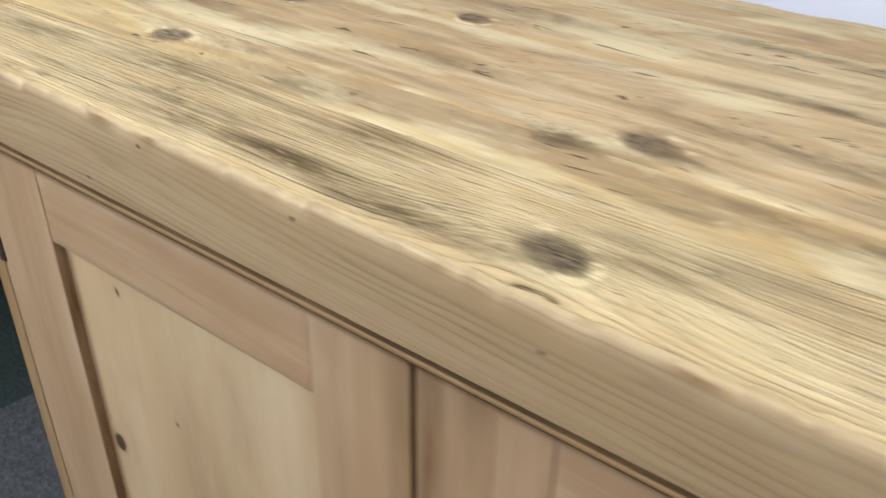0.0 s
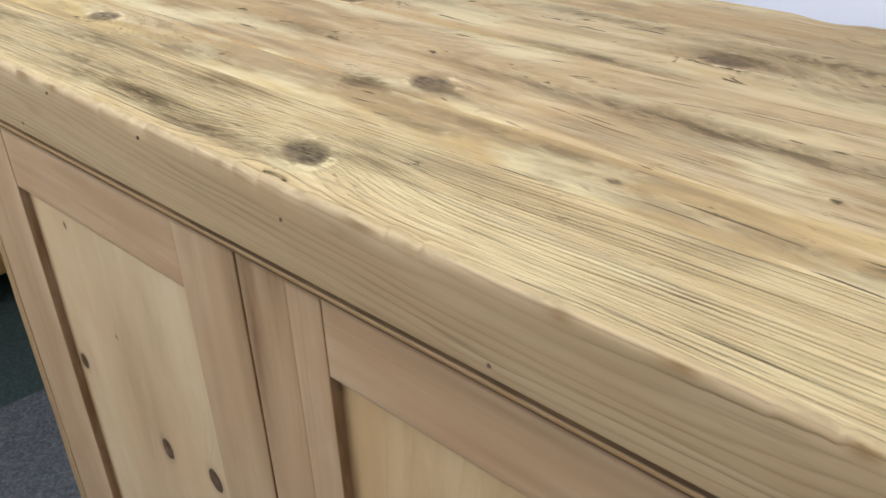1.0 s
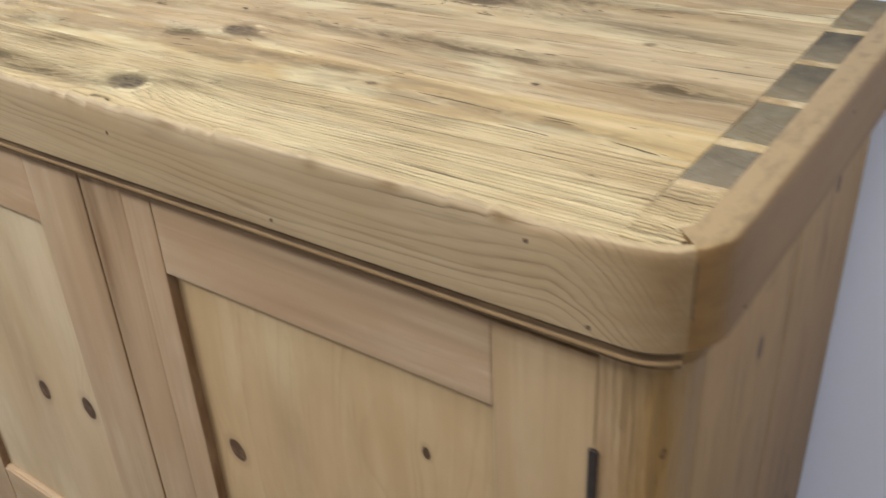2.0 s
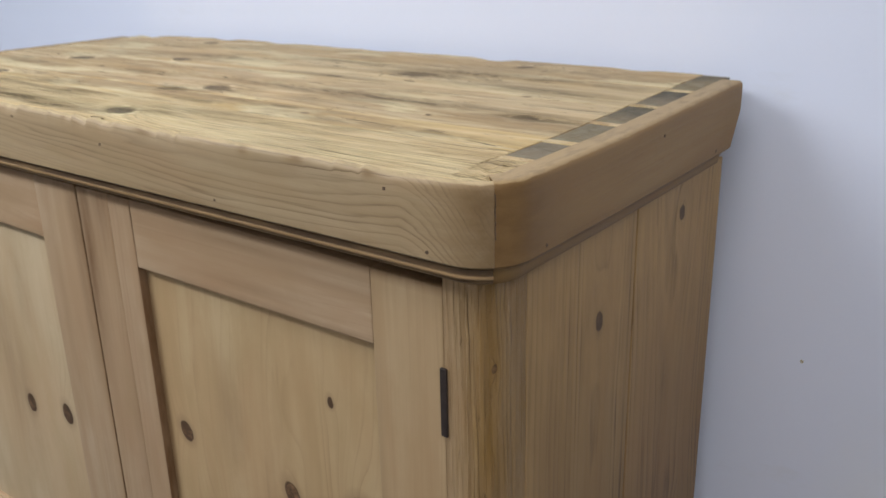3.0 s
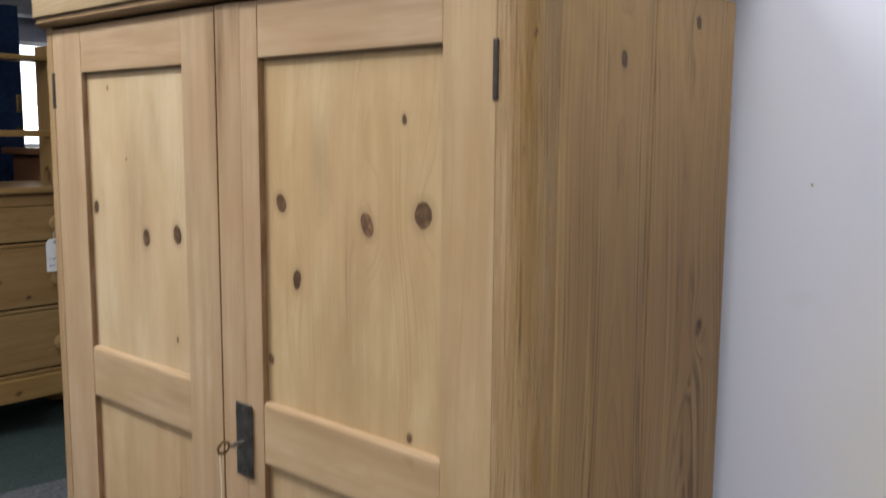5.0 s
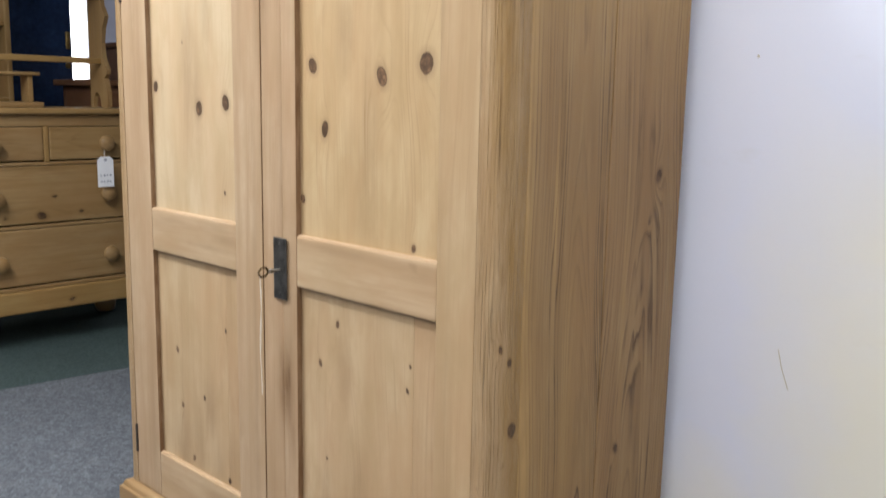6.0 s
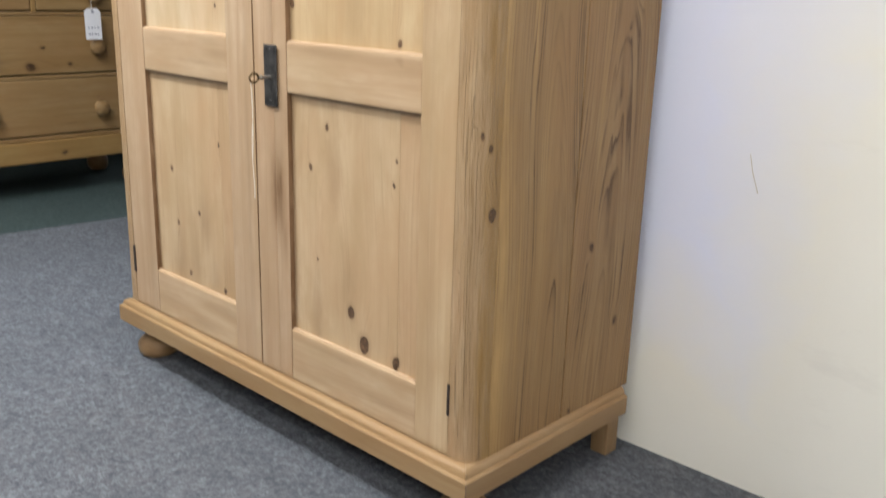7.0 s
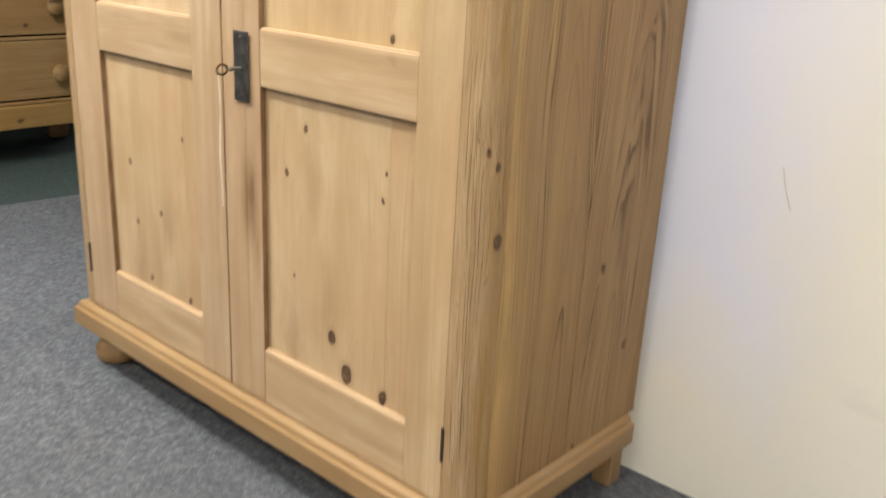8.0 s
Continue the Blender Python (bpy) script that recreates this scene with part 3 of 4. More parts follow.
def cornice_path(x_left, x_right, y_front, y_back, radius, n=10):
    """The outline of the top from the back left round the front to the back right."""
    pts = [(-x_left, y, -1, 0) for y in np.linspace(y_back, y_front + radius, 24)]
    for i in range(1, n):
        a = math.pi + 0.5 * math.pi * i / n
        pts.append((-x_left + radius + radius * math.cos(a), y_front + radius + radius * math.sin(a), math.cos(a), math.sin(a)))
    pts += [(x, y_front, 0, -1) for x in np.linspace(-x_left + radius, x_right - radius, 460)]
    for i in range(1, n):
        a = 1.5 * math.pi + 0.5 * math.pi * i / n
        pts.append((x_right - radius + radius * math.cos(a), y_front + radius + radius * math.sin(a), math.cos(a), math.sin(a)))
    pts += [(x_right, y, 1, 0) for y in np.linspace(y_front + radius, y_back, 24)]
    return pts


TOP_Z, FASCIA_Z = 1.543, 1.472
path = cornice_path(0.607, 0.615, -0.022, 0.490, 0.048)
lo_i, hi_i = 24 + 5, len(path) - 24 - 5
band = [(0.0, z) for z in np.linspace(FASCIA_Z + 0.002, TOP_Z - 0.006, 16)] + [(-0.0008, TOP_Z - 0.0025), (-0.003, TOP_Z - 0.0004), (-0.006, TOP_Z)]
thin_band = band + [(-0.0065, TOP_Z - 0.001), (-0.0075, TOP_Z - 0.004), (-0.008, TOP_Z - 0.021), (-0.025, TOP_Z - 0.022), (-0.025, FASCIA_Z), (-0.002, FASCIA_Z)]
band += [(-0.009, TOP_Z), (-0.012, TOP_Z), (-0.018, TOP_Z), (-0.025, TOP_Z), (-0.025, FASCIA_Z), (-0.002, FASCIA_Z)]


def bites(x, seed):
    """How deep the front arris is worn at each x, from 0 to about 1: long splinters that end in a step."""
    at = np.stack((x, np.zeros_like(x), np.zeros_like(x)), 1)
    big, mid, small = (rough_field(at, (f, 0, 0), seed + f) for f in (7, 19, 60))
    worn = np.clip(0.50 + 1.2 * big, 0.10, 1.0) * np.clip((0.46 - x) / 0.15, 0.40, 1.0)
    run = 15.0 * x + 2.2 * big + 0.8 * mid
    part_run = run - np.floor(run)
    splinter = np.where(part_run < 0.86, (part_run / 0.86) ** 1.6, 1 - (part_run - 0.86) / 0.14)
    return worn * (0.10 + 0.95 * splinter + 0.6 * np.abs(mid) + 0.45 * np.abs(small))


def chipped(v, amount, seed, reach=0.007):
    """Wears the upper outer arris away in bites."""
    v = v.copy()
    near = np.exp(-((v[:, 2] - TOP_Z) / 0.010) ** 2) * np.exp(-(np.clip(v[:, 1] + 0.020, 0, 1) / reach) ** 2) * np.clip((0.575 - np.abs(v[:, 0])) / 0.03, 0, 1)
    bite = bites(v[:, 0], seed)
    v[:, 2] -= amount * near * bite
    v[:, 1] += 0.55 * amount * near * bite
    return v


fascia = sweep(path[lo_i:hi_i + 1], thin_band)
# Brown deepens at the right corner and lower edge; dark nicks along the arris.
front_band = grained((chipped(fascia[0], 0.0058, 1.0), fascia[1]), "x", "z", heart=(0.085, 0.09), drift=0.022, seed=11, tone=0.55, stain_shades=[(0.600, 1.5, 0.044, 9.0, 0.7), (0.25, 1.475, 0.3, 0.006, 0.4), (-0.25, 1.475, 0.3, 0.005, 0.3)] + [(x, 1.540, h, 0.0055, 0.9) for x, h in ((-0.41, 0.008), (-0.27, 0.014), (-0.215, 0.007), (-0.10, 0.010), (0.03, 0.006), (0.18, 0.016), (0.225, 0.008), (0.33, 0.007), (0.40, 0.012), (0.485, 0.008))])

front_band[2]["ring"][:, 0] -= 0.045 * np.clip((front_band[0][:, 0] - 0.515) / 0.085, 0, 1) ** 1.5


def lifted(v):
    """How far the warped top rises above the level: towards the wall, and less on the left."""
    return 0.008 * np.clip((v[:, 1] - 0.18) / 0.30, 0, 1) * np.clip(1 - (np.clip(-v[:, 0], 0, 1) / 0.58) ** 4, 0, 1)


def warped(shape):
    """The returns rise a little towards the wall and are cut off at a slant below."""
    v, faces, attr = shape
    v[:, 2] += lifted(v) * (0.35 + 0.65 * np.clip((v[:, 2] - 1.47) / 0.07, 0, 1))
    v[:, 1] -= 0.030 * np.clip((1.518 - v[:, 2]) / 0.05, 0, 1) * np.clip((v[:, 1] - 0.44) / 0.05, 0, 1)
    return v, faces, attr


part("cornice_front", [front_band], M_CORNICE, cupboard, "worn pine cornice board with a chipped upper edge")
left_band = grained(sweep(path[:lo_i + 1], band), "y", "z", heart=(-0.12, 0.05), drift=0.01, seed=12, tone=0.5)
# Brown deepens at the rounded front corner and along the lower edge.
right_band = grained(sweep([(x + 0.0001, y + 0.0001, nx, ny) for x, y, nx, ny in path[hi_i:]], band), "y", "z", heart=(-0.14, -0.05), drift=0.01, seed=13, tone=0.45, stain_shades=[(0.0, 1.5, 0.06, 9.0, 0.85), (0.25, 1.476, 0.4, 0.008, 0.35)])
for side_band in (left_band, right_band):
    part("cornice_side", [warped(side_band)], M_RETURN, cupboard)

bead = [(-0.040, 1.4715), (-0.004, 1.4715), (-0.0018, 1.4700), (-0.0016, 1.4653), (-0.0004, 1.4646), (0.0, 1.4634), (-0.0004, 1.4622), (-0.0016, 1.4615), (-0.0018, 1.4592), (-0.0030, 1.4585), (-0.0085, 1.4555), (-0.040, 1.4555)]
# Darkness per profile point: strongest in the grooves, least on the bead crest.
groove_dark = (1, 1, 1, 1, 0.1, 0.05, 0.1, 1, 1, 0.5, 0.4, 0.4)
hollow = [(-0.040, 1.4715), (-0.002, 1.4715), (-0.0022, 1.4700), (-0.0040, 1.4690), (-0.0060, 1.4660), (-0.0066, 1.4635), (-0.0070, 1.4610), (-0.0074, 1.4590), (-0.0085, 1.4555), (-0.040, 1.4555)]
hollow_dark = (1, 1, 1, 0.8, 0.45, 0.35, 0.35, 0.5, 0.9, 1)
bead_path = cornice_path(0.604, 0.612, -0.019, 0.488, 0.046)
b_lo, b_hi = lo_i, len(bead_path) - 24 - 5
for n_m, (piece, along, profile) in enumerate(((bead_path[:b_lo + 1], "y", hollow), (bead_path[b_lo:b_hi + 1], "x", bead), (bead_path[b_hi:], "y", hollow))):
    run = grained(sweep(piece, profile), along, "z", heart=(0.05, 0.1), seed=14 + 100 * n_m, tone=0.6)
    run[2]["ring"][:, 2] = np.resize(np.array(groove_dark), len(run[0])) if profile is bead else np.resize(np.array(hollow_dark), len(run[0]))
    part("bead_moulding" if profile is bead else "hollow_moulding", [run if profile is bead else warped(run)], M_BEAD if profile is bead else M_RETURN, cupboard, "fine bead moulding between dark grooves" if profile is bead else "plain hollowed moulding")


def top_board(y0, y1, x0, x1, seed, knots, stain_shades, front=False, rear=False):
    v, faces = box_grid((x0, y0, TOP_Z - 0.02), (x1, y1, TOP_Z), (0.0045, 0.0018 if front else 0.0040, 0.02), 0.0008)
    ridge = rough_field(v, (2.5, 150, 0), seed) * 0.0008 + rough_field(v, (5, 30, 0), seed) * 0.0010 + (rough_field(v, (6, 330, 0), seed) * 0.0005 if front else 0)
    on_top = np.clip((v[:, 2] - TOP_Z + 0.01) / 0.01, 0, 1)
    v = v.copy()
    v[:, 2] += on_top * (ridge - 0.0006) + lifted(v)
    if front:
        v = chipped(v, 0.0058, 1.0)
    if rear:
        near = np.exp(-((v[:, 1] - y1) / 0.02) ** 2)
        v[:, 1] -= near * 0.012 * np.clip(rough_field(v, (9, 0, 0), 5.0), 0, 1)
        v[:, 2] -= near * on_top * 0.006 * np.clip(rough_field(v, (14, 0, 0), 8.0), 0, 1)
    return part("top_board", [grained((v, faces), "x", "y", heart=(0.10, -0.03) if front else (0.01 * (seed % 3), -0.05), drift=0.012 if front else 0.03, knots=knots, stain_shades=stain_shades, seed=seed)], M_TOP_EDGE if front else M_TOP, cupboard, "weathered pine top board with raised grain")


top_board(-0.0150, 0.088, -0.565, 0.557, 21, [(0.078, 0.023, 0.021)],
          [(-0.03, 0.004, 0.070, 0.010, 1.0), (0.042, 0.004, 0.026, 0.009, 0.9), (-0.125, 0.014, 0.07, 0.013, 1.0), (-0.22, 0.012, 0.05, 0.010, 0.7), (-0.24, 0.030, 0.08, 0.010, 0.7), (-0.31, 0.070, 0.08, 0.016, 0.6), (-0.10, 0.073, 0.05, 0.012, 0.7), (0.115, 0.040, 0.03, 0.008, 0.6), (-0.48, 0.05, 0.06, 0.012, 0.5), (0.12, 0.060, 0.05, 0.009, 0.4)], front=True)
top_board(0.0883, 0.150, -0.583, 0.557, 25, [(-0.374, 0.119, 0.018), (0.272, 0.118, 0.005), (-0.16, 0.12, 0.004)],
          [(-0.20, 0.105, 0.07, 0.014, 0.55), (0.002, 0.146, 0.035, 0.010, 0.95), (0.11, 0.110, 0.05, 0.008, 0.6), (0.20, 0.135, 0.12, 0.009, 0.6), (0.42, 0.11, 0.12, 0.010, 0.5)])
top_board(0.1505, 0.300, -0.583, 0.557, 22, [(0.049, 0.180, 0.019), (-0.371, 0.261, 0.018), (0.394, 0.178, 0.004), (0.492, 0.218, 0.005)],
          [(0.002, 0.154, 0.035, 0.008, 0.9), (0.075, 0.172, 0.03, 0.010, 0.6), (0.27, 0.226, 0.20, 0.013, 0.9), (0.50, 0.215, 0.055, 0.016, 1.0), (-0.15, 0.22, 0.08, 0.012, 0.5), (-0.42, 0.20, 0.09, 0.014, 0.45)])
top_board(0.3005, 0.420, -0.583, 0.557, 23, [(0.227, 0.364, 0.021), (-0.194, 0.315, 0.014), (0.436, 0.304, 0.005)],
          [(0.24, 0.372, 0.06, 0.014, 0.8), (0.125, 0.309, 0.08, 0.007, 0.85), (-0.15, 0.36, 0.09, 0.012, 0.5), (0.42, 0.34, 0.10, 0.014, 0.6), (0.33, 0.40, 0.16, 0.013, 0.85), (0.10, 0.405, 0.12, 0.010, 0.6)])
top_board(0.4205, 0.515, -0.583, 0.557, 24, [(0.33, 0.47, 0.012), (-0.30, 0.46, 0.014)], [(0.40, 0.46, 0.14, 0.014, 0.3), (0.0, 0.48, 0.12, 0.010, 0.3)], rear=True)


def joint_block(y0, y1, lift, seed, mat, dirt):
    v, faces = box_grid((0.5573, y0, TOP_Z - 0.02), (0.5905, y1, TOP_Z + (lift if y0 > 0 else -0.0004)), 0.0025 if y0 < 0 else 0.004, 0.0007)
    v[:, 2] += lifted(v)
    if y0 < 0:
        v[:, 2] -= np.clip((v[:, 2] - TOP_Z + 0.01) / 0.01, 0, 1) * np.clip((v[:, 0] - 0.559) / 0.012, 0, 1) * 0.0035 * np.clip(rough_field(v, (120, 90, 0), 3.0) + 0.2 * rough_field(v, (300, 300, 0), 4.0) + 0.2, 0, 1)
    shape = grained((v, faces), "x" if y0 < 0 else "z", "y", heart=(0.1, 0.05), seed=seed, stain_shades=[(1.54, y1 - 0.015, 9.0, 0.035, dirt)])
    part("joint_tail", [shape], mat, cupboard, "dark end grain of a dovetail")


tails = [-0.0120, 0.062, 0.072, 0.134, 0.146, 0.222, 0.232, 0.312, 0.322, 0.402, 0.412, 0.515]
for n_t in range(len(tails) - 1):
    wide = n_t % 2 == 0
    joint_block(tails[n_t] + 0.0004, tails[n_t + 1] - 0.0004, -0.0012 if wide else -0.0004, 30 + n_t, (M_TOP_EDGE if n_t == 0 else M_END) if wide else M_TOP, (0.1, 0.3, 0.4, 0.9, 1.0, 0.7)[n_t // 2] if wide else 0.0)


corner_fill = box_grid((-0.5905, -0.0120, TOP_Z - 0.02), (-0.5655, 0.0880, TOP_Z - 0.0004), 0.006, 0.0012)
part("corner_block", [grained(corner_fill, "x", "y", heart=(0.1, 0.05), seed=45)], M_TOP, cupboard)
crack_at = [(0.567 + 0.0481 * math.cos(math.radians(-44)) + 0.0003 * math.sin(900 * z), 0.026 + 0.0481 * math.sin(math.radians(-44)), z) for z in np.linspace(1.497, 1.534, 9)]
part("mitre_crack", [bare(tube(crack_at, 0.0006, 6))], M_NAIL, cupboard, "open crack at the mitred corner")


def nail(x, y, z, nx, ny):
    part("nail", [bare(moved(lathe([(0.0001, 0.0004), (0.0016, 0.0003), (0.0020, -0.002)], 8), Matrix.Translation((x, y, z)) @ Vector((nx, ny, 0)).to_track_quat("Z", "Y").to_matrix().to_4x4()))], M_NAIL, cupboard, "rusty nail head")


for x, z in ((0.283, 1.482), (0.545, 1.480), (0.099, 1.515), (0.502, 1.527), (-0.227, 1.531), (-0.30, 1.484), (-0.078, 1.528)):
    nail(x, -0.0222, z, 0, -1)
for y, z in ((0.048, 1.479), (0.274, 1.527), (0.42, 1.482)):
    nail(0.6152, y, z, 1, 0)

# carcass
post_outline = [(x, 0.0) for x in np.linspace(0.543, 0.560, 12)] + [(0.560 + 0.035 * math.sin(a), 0.035 - 0.035 * math.cos(a)) for a in np.linspace(0, math.pi / 2, 34)][1:] + [(HALF, 0.05), (0.56, 0.05), (0.543, 0.05)]
Z0, Z1 = 0.164, 1.4545


def worn_post(side, seed):
    outline = [(side * x, y) for x, y in post_outline]
    v, faces = prism(outline if side > 0 else outline[::-1], Z0, Z1, 0.004)
    v = v.copy()
    out = np.clip((np.abs(v[:, 0]) - 0.548) / 0.02, 0, 1) * np.clip((0.04 - v[:, 1]) / 0.02, 0, 1)
    high = np.clip((v[:, 2] - 1.0) / 0.4, 0.15, 1)
    v[:, 1] += out * high * (0.0015 + 0.0050 * np.clip(rough_field(v, (270, 0, 9), seed), 0, 1) + 0.0008 * rough_field(v, (300, 0, 90), seed))
    v[:, 0] -= side * out * (0.001 + 0.0015 * rough_field(v, (0, 150, 9), seed))
    v[:, 1] += out * (0.4 + 0.6 * high) * 0.0016 * rough_field(v, (330, 330, 7), seed + 5)
    v[:, 1] += out * np.clip((v[:, 2] - 1.40) / 0.05, 0, 1) * 0.005 * np.clip(rough_field(v, (140, 140, 45), seed + 9) + 0.15, 0, 1)
    knots = [(0.608, 0.628, 0.012), (0.735, 0.598, 0.006), (0.715, 0.618, 0.007), (1.37, 0.60, 0.004)] if side > 0 else []
    part("corner_post", [grained((v, faces), "z", "x", heart=(side * 0.05, 0.06), drift=0.01, knots=knots, stain_shades=[(1.30, side * 0.592, 0.42, 0.028, 0.9), (0.62, side * 0.612, 0.10, 0.012, 0.7), (0.90, side * 0.615, 0.15, 0.012, 0.8), (0.8, side * 0.640, 9.0, 0.020, 0.9), (0.33, side * 0.618, 0.13, 0.016, 0.95), (1.15, side * 0.612, 0.30, 0.010, 0.75), (0.45, side * 0.606, 0.2, 0.006, 0.35), (0.40, side * 0.622, 0.09, 0.014, 0.7), (0.75, side * 0.618, 0.12, 0.008, 0.5)], seed=int(40 + seed), wrap=side, tone=0.35)], M_POST, cupboard, "rounded and worn pine corner post")


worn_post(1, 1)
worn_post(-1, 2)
SIDE_KNOTS = [(1.352, 0.188, 0.011), (1.416, 0.384, 0.010), (0.977, 0.423, 0.011), (0.498, 0.327, 0.008), (0.325, 0.429, 0.008), (0.171, 0.291, 0.006), (0.90, 0.40, 0.005)]
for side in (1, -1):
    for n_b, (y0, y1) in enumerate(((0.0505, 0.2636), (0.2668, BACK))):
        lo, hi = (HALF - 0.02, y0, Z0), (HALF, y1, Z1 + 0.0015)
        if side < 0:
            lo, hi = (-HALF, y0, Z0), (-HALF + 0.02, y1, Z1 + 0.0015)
        # Top tint: golden patina, lightened to stand in for stronger light up there.
        shape = grained(box_grid(lo, hi, (0.02, 0.005, 0.009), 0.0006), "z", "y", heart=(0.03 - 0.05 * n_b, -side * 0.045), drift=0.03, knots=SIDE_KNOTS if side > 0 else [], stain_shades=[(1.46, 0.25, 0.24, 9.0, 0.75), (0.8, 0.052, 9.0, 0.014, 0.6), (0.32, 0.060, 0.22, 0.030, 0.8), (0.55, 0.064, 0.2, 0.020, 0.8), (1.2, 0.060, 0.12, 0.016, 0.6), (0.6, 0.17, 0.25, 0.02, 0.25), (0.95, 0.125, 0.14, 0.006, 0.6), (0.45, 0.11, 0.2, 0.008, 0.4), (0.8, 0.33, 0.2, 0.006, 0.35)], seed=50 + n_b + 5 * side)
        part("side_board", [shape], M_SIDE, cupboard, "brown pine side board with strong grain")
# Added black strip gives the open joint the dark of its shade.
part("joint_shade", [slab((HALF - 0.018, 0.2637, Z0 + 0.002), (HALF - 0.0022, 0.2667, Z1 - 0.002), 0.0004)], M_BLACK, cupboard, "black strip standing in for shade in the open side joint")
part("back_board", [grained(box_grid((-0.574, BACK - 0.015, Z0), (0.574, BACK - 0.002, Z1), 0.2, 0.001), "z", "x", seed=60)], M_SIDE, cupboard)
part("bottom_board", [grained(box_grid((-0.574, 0.03, 0.165), (0.574, BACK - 0.016, 0.18), 0.2, 0.001), "x", "y", seed=61)], M_SIDE, cupboard)
part("top_rail", [grained(box_grid((-0.543, 0.0245, 1.425), (0.543, 0.04, 1.505), (0.02, 0.02, 0.01), 0.001), "x", "z", seed=62)], M_SIDE, cupboard)

# plinth with mitred corners
plinth = [(0.0, 0.108), (0.0, 0.146), (-0.002, 0.1485), (-0.007, 0.1495), (-0.0075, 0.153), (-0.0085, 0.158), (-0.012, 0.1625), (-0.018, 0.1645), (-0.045, 0.1645), (-0.045, 0.106), (-0.002, 0.106)]
PX, PY, PB, PLEFT = 0.611, -0.024, 0.480, 0.596


def mitre(side):
    return (PX if side > 0 else -PLEFT, PY, side * 1.0, -1.0)


front = [mitre(-1)] + [(x, PY, 0, -1) for x in np.linspace(-PLEFT + 0.05, PX - 0.05, 60)] + [mitre(1)]
part("plinth_front", [grained(sweep(front, plinth), "x", "z", heart=(0.05, 0.08), knots=[(0.474, 0.128, 0.006)], seed=63, tone=0.7)], M_PLINTH, cupboard, "moulded pine plinth with mitred corners")
for side in (1, -1):
    reach = PX if side > 0 else PLEFT
    edge_path = [(side * (reach + 0.0006), PY, side * 1.0, -1.0)] + [(side * (reach + 0.0006), y, side * 1.0, 0) for y in np.linspace(PY + 0.05, PB, 30)]
    part("plinth_side", [grained(sweep(edge_path, plinth), "y", "z", heart=(0.07, 0.08), seed=64 + side, tone=0.6)], M_PLINTH, cupboard)

part("mitre_crack", [bare(tube([(PX - 0.0003, PY + 0.0003, z) for z in (0.109, 0.122, 0.134, 0.145)], 0.0009, 6))], M_NAIL, cupboard, "open crack at the mitred plinth corner")
foot_profile = [(0.020, 0.006), (0.038, 0.007), (0.046, 0.013), (0.0505, 0.024), (0.0515, 0.034), (0.049, 0.044), (0.042, 0.053), (0.033, 0.059), (0.028, 0.063), (0.0275, 0.069), (0.031, 0.074), (0.036, 0.078), (0.037, 0.085), (0.035, 0.092), (0.031, 0.1062)]
for side in (1, -1):
    shape = moved(lathe(foot_profile, 28), Matrix.Translation((0.540 if side > 0 else -0.553, 0.055, -0.002)))
    part("bun_foot", [grained(shape, "x", "y", heart=(0.03, 0.06), seed=70 + side, tone=0.7)], M_PLINTH, cupboard, "turned pine bun foot")
    lo, hi = sorted((side * 0.545, side * 0.585))
    part("block_foot", [grained(box_grid((lo, 0.458, 0.004), (hi, 0.499, 0.1062), 0.02, 0.002), "z", "x", seed=72 + side)], M_SIDE, cupboard, "square rear block foot")

# doors
PANEL_Y, DOOR_T = 0.011, 0.022


def streaky(seed, u0, u1, a0, a1):
    """A few soft brown streaks of old finish along a board."""
    rnd = random.Random(seed + 77)
    return [(rnd.uniform(u0, u1), rnd.uniform(a0, a1), rnd.uniform(0.10, 0.30) * (u1 - u0), rnd.uniform(0.03, 0.09) * (a1 - a0), rnd.uniform(0.12, 0.34)) for _ in range(5)]


